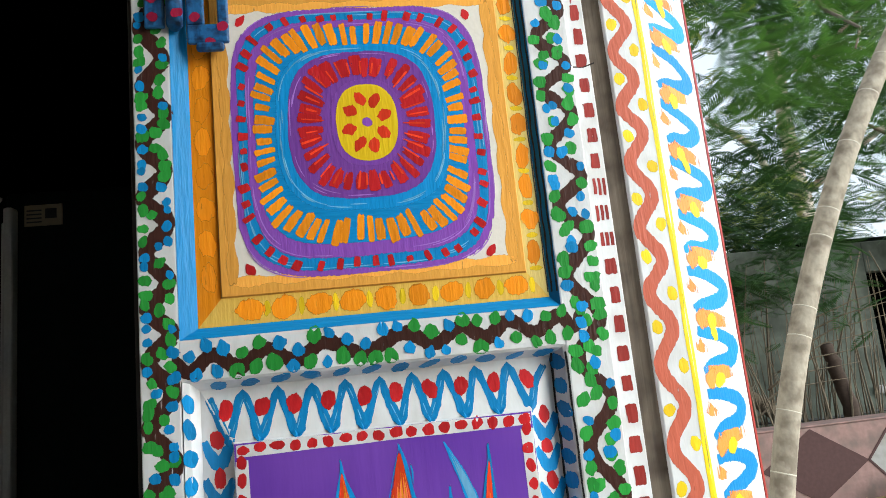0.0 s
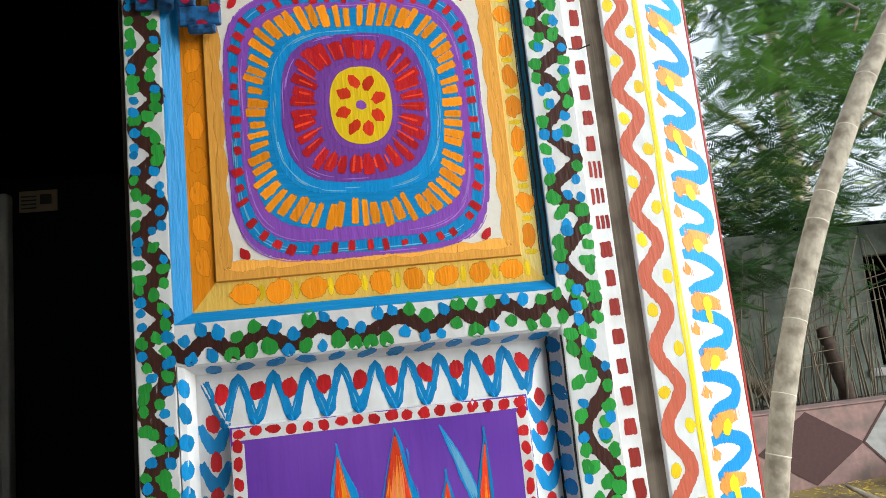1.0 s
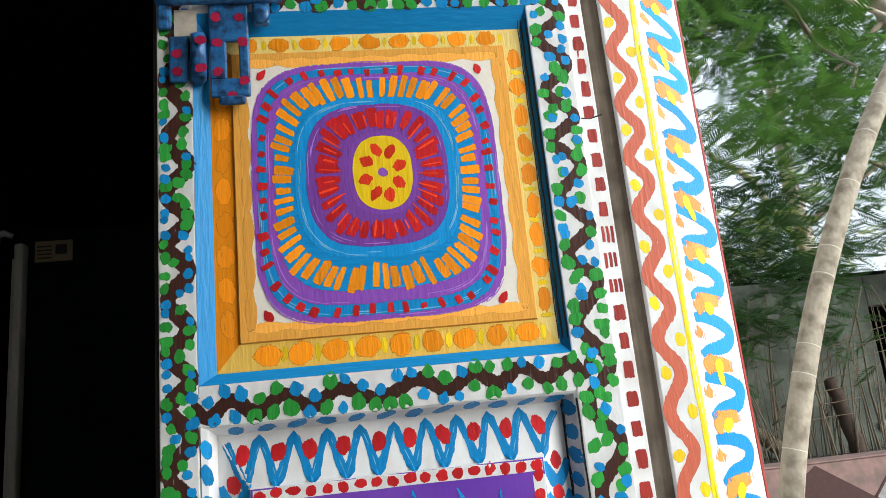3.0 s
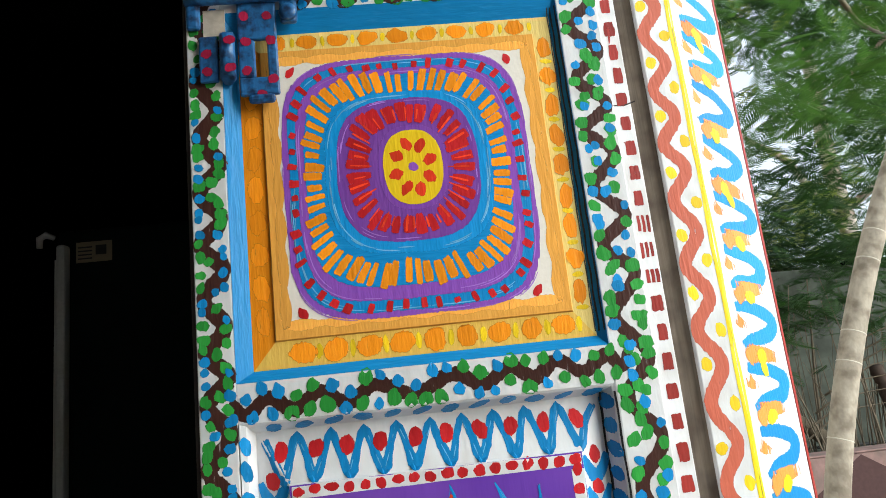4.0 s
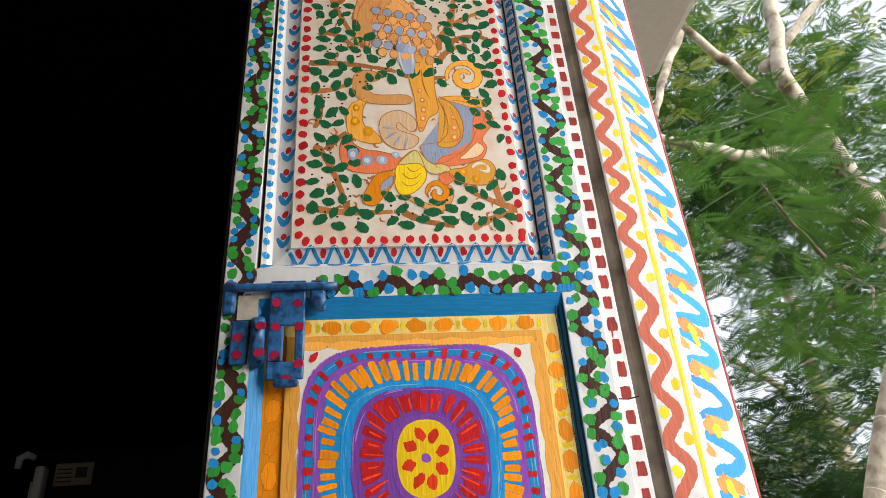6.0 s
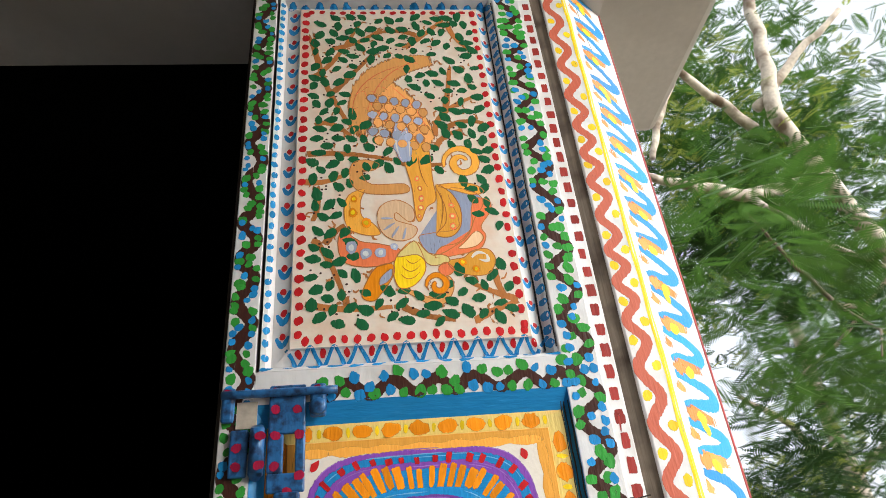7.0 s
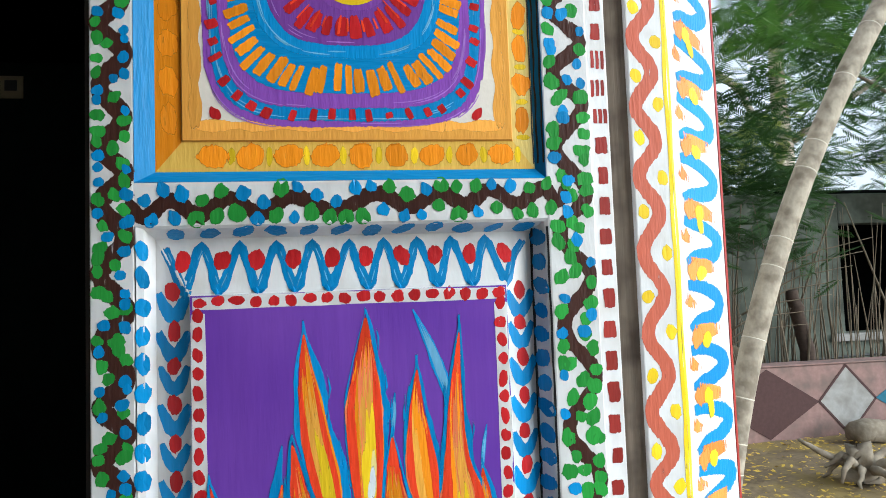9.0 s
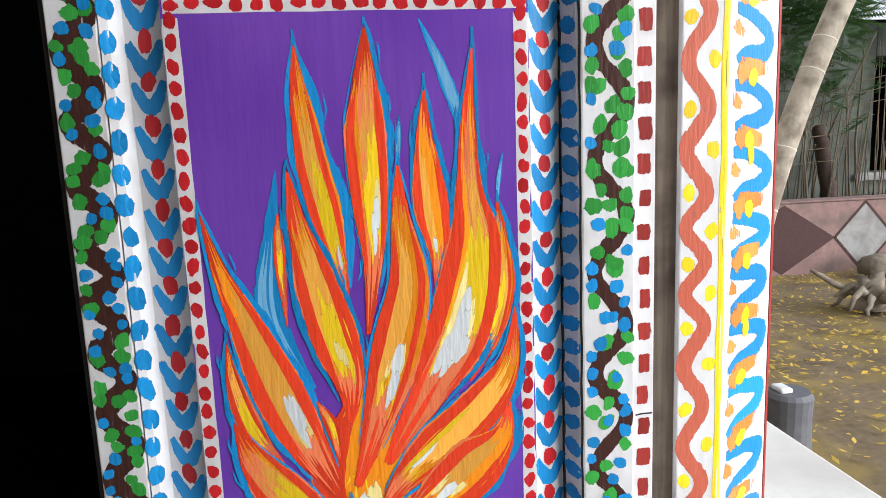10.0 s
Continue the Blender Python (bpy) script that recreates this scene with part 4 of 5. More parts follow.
lobe(FLESH, 0.0014, [(-0.098, 1.547), (-0.091, 1.570), (-0.068, 1.580), (-0.046, 1.567), (-0.042, 1.548), (-0.052, 1.540), (-0.069, 1.557), (-0.070, 1.543), (-0.041, 1.530), (-0.047, 1.512), (-0.069, 1.507), (-0.090, 1.520)])
lobe(GREY_BLUE, 0.0008, [(0.011, 1.597), (0.053, 1.589), (0.063, 1.569), (0.047, 1.542), (0.036, 1.516), (0.019, 1.499), (-0.020, 1.480), (-0.039, 1.512), (-0.016, 1.519), (0.023, 1.530)])
lobe(PALE_ORANGE, 0.0016, [(-0.044, 1.697), (-0.051, 1.655), (-0.043, 1.605), (-0.040, 1.548), (-0.033, 1.541), (-0.023, 1.565), (-0.008, 1.579), (-0.010, 1.617), (-0.011, 1.673), (-0.019, 1.695)])
lobe(PALE_ORANGE, 0.0018, [(-0.007, 1.607), (0.015, 1.591), (0.027, 1.562), (0.025, 1.530), (0.009, 1.511), (-0.013, 1.515), (0.003, 1.536), (0.004, 1.568)])
lobe(CORAL, 0.0012, [(0.052, 1.579), (0.073, 1.573), (0.072, 1.554), (0.055, 1.528), (0.060, 1.510), (0.048, 1.488), (0.017, 1.480), (-0.017, 1.476), (-0.007, 1.494), (0.019, 1.501), (0.042, 1.529), (0.043, 1.556)])
lobe(FLESH, 0.0016, [(0.046, 1.519), (0.056, 1.508), (0.043, 1.493), (0.018, 1.490), (0.027, 1.500)])
lobe(PALE_ORANGE, 0.0012, [(-0.004, 1.605), (0.024, 1.609), (0.052, 1.606), (0.067, 1.591), (0.049, 1.586), (0.026, 1.593)])
lobe(YELLOW, 0.0016, [(-0.047, 1.506), (-0.071, 1.484), (-0.078, 1.455), (-0.071, 1.430), (-0.050, 1.433), (-0.033, 1.456), (-0.035, 1.481)])
lobe(STRAW, 0.0018, [(-0.043, 1.506), (-0.059, 1.496), (-0.071, 1.480), (-0.042, 1.482), (-0.025, 1.464), (0.001, 1.468), (-0.002, 1.479), (-0.027, 1.485)])
lobe(PALE_ORANGE, 0.0016, [(0.001, 1.470), (0.024, 1.475), (0.036, 1.485), (0.059, 1.488), (0.069, 1.470), (0.057, 1.447), (0.031, 1.445), (0.007, 1.455)])
lobe(ORANGE, 0.0012, [(-0.079, 1.468), (-0.101, 1.465), (-0.116, 1.442), (-0.123, 1.418), (-0.107, 1.411), (-0.092, 1.428), (-0.078, 1.451)])
lobe(GREY_BLUE, 0.0016, [(-0.081, 1.461), (-0.096, 1.448), (-0.098, 1.435), (-0.086, 1.441), (-0.080, 1.451)])
lobe(PEACH, 0.0010, [(-0.071, 1.430), (-0.048, 1.413), (-0.021, 1.398), (-0.001, 1.413), (0.005, 1.433), (-0.002, 1.445), (-0.009, 1.422), (-0.027, 1.411), (-0.047, 1.422)])
lobe(CORAL, 0.0020, [(-0.015, 1.458), (-0.003, 1.468), (0.008, 1.455), (-0.006, 1.445)])
eyes(GREY_BLUE, ICE, [(-0.136, 1.498, 0.0101), (-0.116, 1.487, 0.0098), (-0.095, 1.488, 0.0087), (-0.075, 1.497, 0.0061)])
eyes(ORANGE, YELLOW, [(-0.131, 1.584, 0.0061), (-0.133, 1.559, 0.0079), (-0.114, 1.540, 0.0087), (0.021, 1.467, 0.0065), (0.039, 1.455, 0.0058)])
eyes(CORAL, STRAW, [(-0.034, 1.619, 0.0047), (-0.031, 1.600, 0.0047), (-0.030, 1.581, 0.0054), (-0.032, 1.564, 0.0054), (-0.035, 1.549, 0.0033), (0.014, 1.567, 0.0047), (0.014, 1.547, 0.0058), (0.013, 1.529, 0.0061)])
arc(GREY_BLUE, 0.0042, [(-0.093, 1.547), (-0.084, 1.547), (-0.074, 1.546)])
arc(GREY_BLUE, 0.0042, [(-0.090, 1.525), (-0.080, 1.533), (-0.071, 1.539)])
arc(GREY_BLUE, 0.0042, [(-0.078, 1.512), (-0.072, 1.523), (-0.065, 1.534)])
arc(GREY_BLUE, 0.0042, [(-0.062, 1.508), (-0.059, 1.519), (-0.056, 1.530)])
arc(BRANCH, 0.0016, [(-0.069, 1.454), (-0.056, 1.443), (-0.039, 1.456)])
arc(BRANCH, 0.0016, [(-0.067, 1.467), (-0.053, 1.455), (-0.037, 1.469)])
arc(BRANCH, 0.0016, [(-0.060, 1.477), (-0.050, 1.468), (-0.037, 1.477)])
arc(BRANCH, 0.0016, [(-0.029, 1.669), (-0.027, 1.628), (-0.016, 1.598)])
arc(BRANCH, 0.0016, [(-0.001, 1.592), (0.001, 1.559), (-0.009, 1.519)])
arc(CREAM, 0.005, [(0.035, 1.474), (0.045, 1.482), (0.057, 1.478)])
arc(CREAM, 0.005, [(0.057, 1.478), (0.057, 1.468), (0.045, 1.471)])
scroll("painted_scroll", (0.039, 1.649), 0.030, 20, 1.5, 0.013, PALE_ORANGE, 0.0018)
scroll("painted_scroll", (-0.017, 1.432), 0.017, 120, 1.2, 0.009, ORANGE, 0.0022)
BODY = [(-0.085, 1.80, 0.062, 0.085), (-0.045, 1.735, 0.060, 0.075), (0.0, 1.875, 0.035, 0.022), (-0.050, 1.555, 0.112, 0.098), (0.035, 1.650, 0.040, 0.040), (-0.060, 1.470, 0.085, 0.050), (0.045, 1.50, 0.050, 0.055)]
green, specks = [], []
placed = []
for _ in range(6000):
    x, z = rng.uniform(-0.194, 0.084), rng.uniform(1.374, 1.992)
    if any(((x - a) / c) ** 2 + ((z - b) / d) ** 2 < 0.80 for a, b, c, d in BODY):
        continue
    if any((x - a) ** 2 + (z - b) ** 2 < 0.0180 ** 2 for a, b in placed):
        continue
    placed.append((x, z))
    s = rng.uniform(0.8, 1.15)
    blob(green, x, z, 0.0082 * s, 0.0128 * s, rng.uniform(0, 180), 0.0010, drop=0.35)
for _ in range(420):
    x, z = rng.uniform(-0.194, 0.084), rng.uniform(1.374, 1.992)
    if any(((x - a) / c) ** 2 + ((z - b) / d) ** 2 < 0.9 for a, b, c, d in BODY):
        continue
    blob(specks, x, z, 0.0022, 0.0022, 0, 0.0007, n=6)
done("painted_leaf", green, LEAF_GREEN, leaf, "dark green painted leaves")
done("painted_speck", specks, BROWN, leaf, "dark painted specks")

# ---------------------------------------------------------------- bands on the frame
WAVE = [2.185, 2.10, 2.014, 1.934, 1.855, 1.779, 1.714, 1.656, 1.593, 1.522, 1.466, 1.409, 1.343, 1.262, 1.186, 1.114, 1.047, 0.970, 0.894, 0.816, 0.728, 0.642, 0.560, 0.493, 0.429, 0.345, 0.26, 0.18, 0.10, 0.02]
bm, yel = [], []
pts, ws = [], []
z = WAVE[0]
while z > WAVE[-1]:
    pts.append((0.2608 + 0.0105 * swing(WAVE, z) + 0.0008 * noise.noise((z * 40, 1, 0)), z))
    ws.append(0.0182 + 0.003 * noise.noise((z * 9, 0, 0)))
    z -= 0.003
stroke(bm, pts, ws, 0.0003, frame_depth, 0.03)
done("painted_wave", bm, TERRA, frame_ob, "terracotta wavy painted line")
for a, b in zip(WAVE, WAVE[1:]):
    blob(yel, 0.2530, a + rng.uniform(-0.004, 0.004), 0.0078, 0.0090, 0, 0.0003, on=frame_depth)
    blob(yel, 0.2770, (a + b) / 2 + rng.uniform(-0.004, 0.004), 0.0076, 0.0090, 0, 0.0003, on=frame_depth)
done("painted_dot", yel, YELLOW, frame_ob, "yellow painted dots")
bm = []
stroke(bm, [(0.2866 + 0.0007 * math.sin(k * 0.9), 0.01 + k * 0.02) for k in range(109)], [0.0050 + 0.002 * noise.noise((k * 0.6, 5, 0)) for k in range(109)], 0.0006, frame_depth)
stroke(bm, [(0.2922 + 0.001 * math.sin(k * 0.7), 0.01 + k * 0.02) for k in range(109)], [0.0055 + 0.002 * noise.noise((k * 0.6, 9, 0)) for k in range(109)], 0.0006, frame_depth)
done("painted_line", bm, YELLOW, frame_ob, "upright yellow painted line")
bm = []
z = 2.10
while z > 0.05:
    worn = 0.90 < z < 1.0
    x, h, w = 0.2125 + rng.uniform(-0.001, 0.001), 0.0102 * rng.uniform(0.85, 1.15), 0.0150 * rng.uniform(0.85, 1.12)
    for k in range(3 if worn else 1):
        o, v = ((k - 1) * 0.0058, w * 0.3) if worn else (0.0, w)
        stroke(bm, [(x + o, z + h), (x + o, z + h * 0.8), (x + o + 0.0004, z), (x + o, z - h * 0.8), (x + o, z - h * (rng.uniform(0.7, 1.2) if worn else 1))], [v * 0.6, v * 0.95, v, v * 0.96, v * 0.7], 0.0006, frame_depth, 0.12)
    z -= 0.0318 if z > 0.9 else 0.0334
done("painted_block", bm, MAROON, frame_ob, "dull red painted blocks in a row")
bm = []
stroke(bm, [(0.2105, 1.251), (0.2100, 1.232), (0.2105, 1.216)], [0.005, 0.003, 0.005], 0.0009, frame_depth)
done("painted_drip", bm, MAROON, frame_ob, "dull red drip of paint")
FLOWERS = [2.20, 2.115, 2.03, 1.95, 1.87, 1.80, 1.73, 1.66, 1.59, 1.52, 1.45, 1.38, 1.312, 1.245, 1.18, 1.103, 1.031, 0.961, 0.894, 0.822, 0.752, 0.676, 0.612, 0.542, 0.486, 0.427, 0.361, 0.29, 0.22, 0.15, 0.08]
blue, orange, yel, small = [], [], [], []
for turn, (a, b) in enumerate(zip(FLOWERS, FLOWERS[1:])):
    m, h = (a + b) / 2, (a - b)
    reach = rng.uniform(-0.004, 0.004)
    pts = [(0.306, m + h * 0.30), (0.325, m + h * 0.285), (0.350 + reach, m + h * 0.22), (0.373 + reach, m + h * 0.10), (0.381 + reach, m - h * 0.04), (0.371 + reach, m - h * 0.19), (0.350 + reach, m - h * 0.25), (0.327, m - h * 0.27), (0.306, m - h * 0.36)]
    pts = [(x + rng.uniform(-0.0015, 0.0015), z + rng.uniform(-0.002, 0.002)) for x, z in pts]
    tri = fine([(x, z, w) for (x, z), w in zip(pts, (0.013, 0.0165, 0.019, 0.022, 0.026, 0.024, 0.020, 0.016, 0.009))], 3)
    stroke(blue, [(x, z) for x, z, _ in tri], [w for _, _, w in tri], 0.0011, frame_depth, 0.06)
    lean = (0.010, -0.012, 0.004)[turn % 3]
    stroke(orange, [(0.311, a + 0.004), (0.330, a + 0.003 + lean * 0.2), (0.356, a + 0.002 + lean * 0.4), (0.381 + reach, a + 0.001 + lean * 0.7)], [0.022, 0.024, 0.019, 0.012], 0.0018, frame_depth, 0.12)
    stroke(orange, [(0.316, a + 0.013), (0.320, a + 0.004), (0.325, a - 0.005), (0.330, a - 0.011)], [0.021, 0.028, 0.025, 0.014], 0.0020, frame_depth, 0.12)
    blob(yel, 0.340 + rng.uniform(-0.006, 0.006), a - 0.004, 0.0115, 0.0105, rng.uniform(-20, 20), 0.0026, on=frame_depth, rough=0.16)
    if turn % 3 == 1:
        blob(yel, 0.343, a - 0.018, 0.008, 0.012, 10, 0.0026, on=frame_depth, rough=0.2)
    stroke(small, [(0.299, m + h * 0.14), (0.312, m + h * 0.03), (0.330, m - h * 0.06)], [0.020, 0.016, 0.004], 0.0005, frame_depth, 0.12)
done("painted_curl", blue, BLUE, frame_ob, "blue painted curls")
done("painted_blossom", orange, BLOSSOM, frame_ob, "orange painted blossoms")
done("painted_blossom", small, BLOSSOM, frame_ob, "small pale orange painted daubs")
done("painted_blossom_heart", yel, YELLOW, frame_ob, "yellow painted blossom hearts")
# cracks in the timber
for pts in ([(0.2245, 1.138), (0.2135, 1.1375), (0.201, 1.1385)], [(0.2225, 0.337), (0.2115, 0.337), (0.2045, 0.336)], [(0.2895, 2.106), (0.318, 2.090), (0.325, 2.125), (0.328, 2.02), (0.340, 1.965)]):
    bm = []
    stroke(bm, pts, 0.0016, 0.0001, frame_depth)
    done("crack", bm, DARK_EDGE, frame_ob, "thin dark crack in the timber")

# ---------------------------------------------------------------- the bolt
bolt = thing("door_bolt", (-0.22, 0.0, 1.22), "old iron door bolt painted blue with red dots", "bolt")
hasp = bmesh.new()
for dims in ((-0.245, -0.201, -0.006, 0.0, 1.228, 1.289), (-0.245, -0.2265, -0.006, 0.0, 1.182, 1.228), (-0.2125, -0.201, -0.006, 0.0, 1.182, 1.228), (-0.245, -0.201, -0.006, 0.0, 1.160, 1.182)):
    box(*dims, 0.002, hasp)
part("hasp", hasp, BOLT, bolt)
part("hasp_tip", box(-0.236, -0.206, -0.008, 0.0, 1.150, 1.161, 0.004), BOLT, bolt)
part("rod", tube([(-0.302 + k * 0.02, -0.0085, 1.2785) for k in range(8)], [0.0052] * 8, 10), BOLT, bolt, "round iron rod with worn paint", True)
part("bracket", box(-0.302, -0.286, -0.0085, 0.0, 1.245, 1.289, 0.004), BOLT, bolt)
part("bracket", box(-0.196, -0.176, -0.0085, 0.0, 1.246, 1.289, 0.004), BOLT, bolt)
part("knob", tube([(-0.186, -0.0085, 1.2585), (-0.186, -0.012, 1.2585), (-0.186, -0.014, 1.2585)], [0.011, 0.010, 0.005], 14), BOLT, bolt, smooth=True)
part("keeper_plate", box(-0.289, -0.268, -0.006, 0.0, 1.180, 1.236, 0.002), BOLT, bolt)
part("keeper", tube([(-0.257, -0.008, 1.180), (-0.257, -0.006, 1.182), (-0.257, -0.006, 1.235), (-0.257, -0.008, 1.238)], [0.007, 0.0088, 0.0088, 0.007], 16), BOLT, bolt, "round keeper barrel", True)
part("bare_patch", box(-0.284, -0.2595, -0.0016, 0.0, 1.238, 1.271), material("chipped_old_paint", (0.45, 0.40, 0.33), 0.7, 80, 0.4, 0.4), bolt, "chipped bare patch beneath the rod")
bm = []
for x, z, y in ((-0.238, 1.280, -0.006), (-0.213, 1.280, -0.006), (-0.237, 1.258, -0.006), (-0.211, 1.257, -0.006), (-0.236, 1.226, -0.006), (-0.208, 1.226, -0.006), (-0.236, 1.190, -0.006), (-0.207, 1.178, -0.006), (-0.220, 1.160, -0.006), (-0.280, 1.214, -0.006), (-0.280, 1.192, -0.006), (-0.252, 1.190, -0.0165), (-0.252, 1.224, -0.0165), (-0.295, 1.280, -0.0085), (-0.186, 1.280, -0.0085)):
    blob(bm, x, z, 0.0068, 0.0066, rng.uniform(-30, 30), 0.0008, on=lambda a, b, y=y: y)
done("painted_dot", bm, CRIMSON, bolt, "dark red painted dots")
bolt.location += Vector((0.006, 0.0, 0.005))


# ---------------------------------------------------------------- the dark room
fridge = thing("refrigerator", (-1.0, 1.25, 0.0), "dark green refrigerator with the room's gloom in its enamel", "refrigerator")
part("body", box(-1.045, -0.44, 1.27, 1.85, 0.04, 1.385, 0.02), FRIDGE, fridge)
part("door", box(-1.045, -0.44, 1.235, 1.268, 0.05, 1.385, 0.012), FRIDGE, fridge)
part("trim", box(-1.050, -1.0455, 1.233, 1.268, 0.05, 1.30, 0.001), STEEL, fridge, "thin bright metal door trim")
part("handle", box(-1.030, -1.004, 1.195, 1.234, 0.50, 1.335, 0.008), STEEL, fridge, "long dull steel handle")
part("hook", tube([(-1.085, 1.22, 1.335), (-1.080, 1.21, 1.360), (-1.060, 1.205, 1.368), (-1.046, 1.222, 1.362)], [0.008, 0.010, 0.010, 0.008], 8), STEEL, fridge, "bent metal hook", True)
label_ob = part("sticker", box(-0.990, -0.890, 1.2325, 1.2348, 1.285, 1.345), STICKER, fridge, "pale paper sticker with small print")
for k in range(4):
    part("print_bar", box(-0.984, -0.945, 1.2313, 1.2325, 1.294 + 0.011 * k, 1.298 + 0.011 * k), INK, label_ob)
part("print_block", box(-0.935, -0.905, 1.2313, 1.2325, 1.305, 1.333), INK, label_ob)

# ---------------------------------------------------------------- the garden
G = -0.40
gr = random.Random(3)


def ground():
    bm = bmesh.new()
    bmesh.ops.create_grid(bm, x_segments=150, y_segments=150, size=7)
    for v in bm.verts:
        v.co += Vector((3.0, 3.0, 0))
        v.co.z = G + 0.018 * noise.noise(v.co * 1.3) + 0.012 * noise.noise(v.co * 5) + 0.006 * noise.noise(v.co * 17)
    ext = bmesh.ops.extrude_edge_only(bm, edges=[e for e in bm.edges if e.is_boundary])
    for v in [q for q in ext["geom"] if isinstance(q, bmesh.types.BMVert)]:
        v.co = Vector((3.0 + (v.co.x - 3.0) * 60, 3.0 + (v.co.y - 3.0) * 60, G - 0.05))
    return tagged(part("ground", bm, SOIL), "dry brown earth strewn with yellow fallen leaves", "ground", kind="structure")


ground()
verts, faces = [], []
for k in range(9000):
    x, y = gr.uniform(0.9, 5.0), gr.uniform(0.4, 3.7)
    if gr.random() > 0.35 + 0.65 * max(0.0, noise.noise((x * 1.4, y * 1.4, 2))) + 0.25 * (y > 1.8):
        continue
    z = G + 0.022 + 0.018 * noise.noise((x * 1.3, y * 1.3, 0))
    a, s, w = gr.uniform(0, math.tau), gr.uniform(0.009, 0.024), gr.uniform(0.3, 0.5)
    u, v = Vector((math.cos(a), math.sin(a), gr.uniform(-0.3, 0.3))), Vector((-math.sin(a), math.cos(a), gr.uniform(-0.3, 0.5)))
    n, p = len(verts), Vector((x, y, z))
    verts += [p - s * u, p + s * w * v, p + s * u, p - s * w * v]
    faces.append((n, n + 1, n + 2, n + 3))
me = bpy.data.meshes.new("fallen_leaves")
me.from_pydata([tuple(v) for v in verts], [], faces)
me.materials.append(LITTER)
tagged(new("fallen_leaves", me), "yellow and brown fallen leaves scattered on earth", "leaves", kind="stuff")

GY = 3.75
low = thing("garden_wall", (3.0, GY, G), "low pink wall with painted diamond pattern, tree shade in its colour", "wall")
part("wall_body", box(0.4, 9.5, GY, GY + 0.16, G - 0.05, 0.112, 0.012), PINK, low)
part("coping", box(0.4, 9.5, GY - 0.008, GY + 0.168, 0.1125, 0.125, 0.005), PINK, low)


def diamond(cx, half, filled, mat=None):
    zc, h = -0.144, 0.245
    c = [(cx - half, zc), (cx, zc - h), (cx + half, zc), (cx, zc + h)]
    bm = bmesh.new()
    if filled:
        front = [bm.verts.new((x, GY - 0.004, z)) for x, z in c]
        back = [bm.verts.new((x, GY + 0.001, z)) for x, z in c]
        bm.faces.new(front)
        for k in range(4):
            bm.faces.new((front[k], back[k], back[(k + 1) % 4], front[(k + 1) % 4]))
        part("dark_diamond", bm, mat, low, "dark teal painted diamond" if mat is TEAL else "dark maroon painted diamond")
    else:
        inner = bmesh.new()
        inner.faces.new([inner.verts.new((x, GY - 0.002, z)) for x, z in c])
        part("pale_diamond", inner, LIME, low, "white painted diamond darkened for tree shade")
        for k in range(4):
            (x0, z0), (x1, z1) = c[k], c[(k + 1) % 4]
            d = math.hypot(x1 - x0, z1 - z0)
            nx, nz = (z1 - z0) / d * 0.008, -(x1 - x0) / d * 0.008
            q = [(x0 + nx, z0 + nz), (x1 + nx, z1 + nz), (x1 - nx, z1 - nz), (x0 - nx, z0 - nz)]
            f = [bm.verts.new((x, GY - 0.004, z)) for x, z in q]
            g = [bm.verts.new((x, GY + 0.001, z)) for x, z in q]
            bm.faces.new(f)
            for j in range(4):
                bm.faces.new((f[j], g[j], g[(j + 1) % 4], f[(j + 1) % 4]))
        part("outlined_diamond", bm, DIAMOND, low, "diamond outline painted in dark maroon")


for k in range(-3, 8):
    if k % 2:
        diamond(3.485 + 0.62 * (k - 1) / 1, 0.226, False)
    else:
        diamond(2.865 + 0.62 * k, 0.394, True, TEAL if k % 4 else DIAMOND)
WY = 4.9
tall = thing("boundary_wall", (4.0, WY, G), "tall mossy green-grey wall with a dark opening", "wall")
for a, b, c, d in ((-0.5, 4.45, G - 0.05, 1.50), (5.8, 10, G - 0.05, 1.50), (4.45, 5.8, G - 0.05, 0.22), (4.45, 5.8, 1.22, 1.50)):
    part("wall_section", box(a, b, WY, WY + 0.2, c, d, 0.01), MOSSY, tall)
part("window_sill", box(4.30, 5.9, WY - 0.06, WY + 0.05, 0.15, 0.22, 0.01), LIME, tall)
# unseen near-black shell added so that the opening reads as dark
part("shade_backing", box(4.0, 9.0, WY + 1.2, WY + 1.3, G, 1.50), ROOM, tall)
part("shade_backing", box(4.0, 4.1, WY + 0.2, WY + 1.2, G, 1.50), ROOM, tall)
part("shade_backing", box(8.9, 9.0, WY + 0.2, WY + 1.2, G, 1.50), ROOM, tall)
part("shade_backing_top", box(4.0, 9.0, WY + 0.2, WY + 1.3, 1.501, 1.56), ROOM, tall)
pipe = tagged(part("garden_pipe", tube([(2.6 + 0.25 * k, WY - 0.12, 0.02 + 0.012 * math.sin(k)) for k in range(14)], [0.012] * 14, 8), INK, None, smooth=True), "thin black water pipe running along the wall", "pipe")

# slender leaning tree
lean = thing("leaning_tree", (0.77, 1.1, G), "slender leaning tree with a pale ringed trunk", "tree")
pts, rad = [], []
for k in range(84):
    z = G - 0.03 + k * 0.04
    q = min(z, 1.7) - 0.9
    pts.append((1.205 + 0.456 * q + 0.175 * q * q + 0.736 * max(0.0, z - 1.7), 1.1 + 0.02 * z, z))
    ring = math.exp(-((k % 4) - 1.5) ** 2)
    rad.append(0.0330 - 0.0015 * z + 0.0010 * ring * noise.noise((k, 1, 0)))
part("trunk", tube(pts, rad, 16), BARK, lean, "pale grey-brown trunk with leaf scars", True)
SCAR = material("pale_leaf_scar", (0.52, 0.47, 0.39), 0.9, 60, 0.2, 0.3)
k = 6
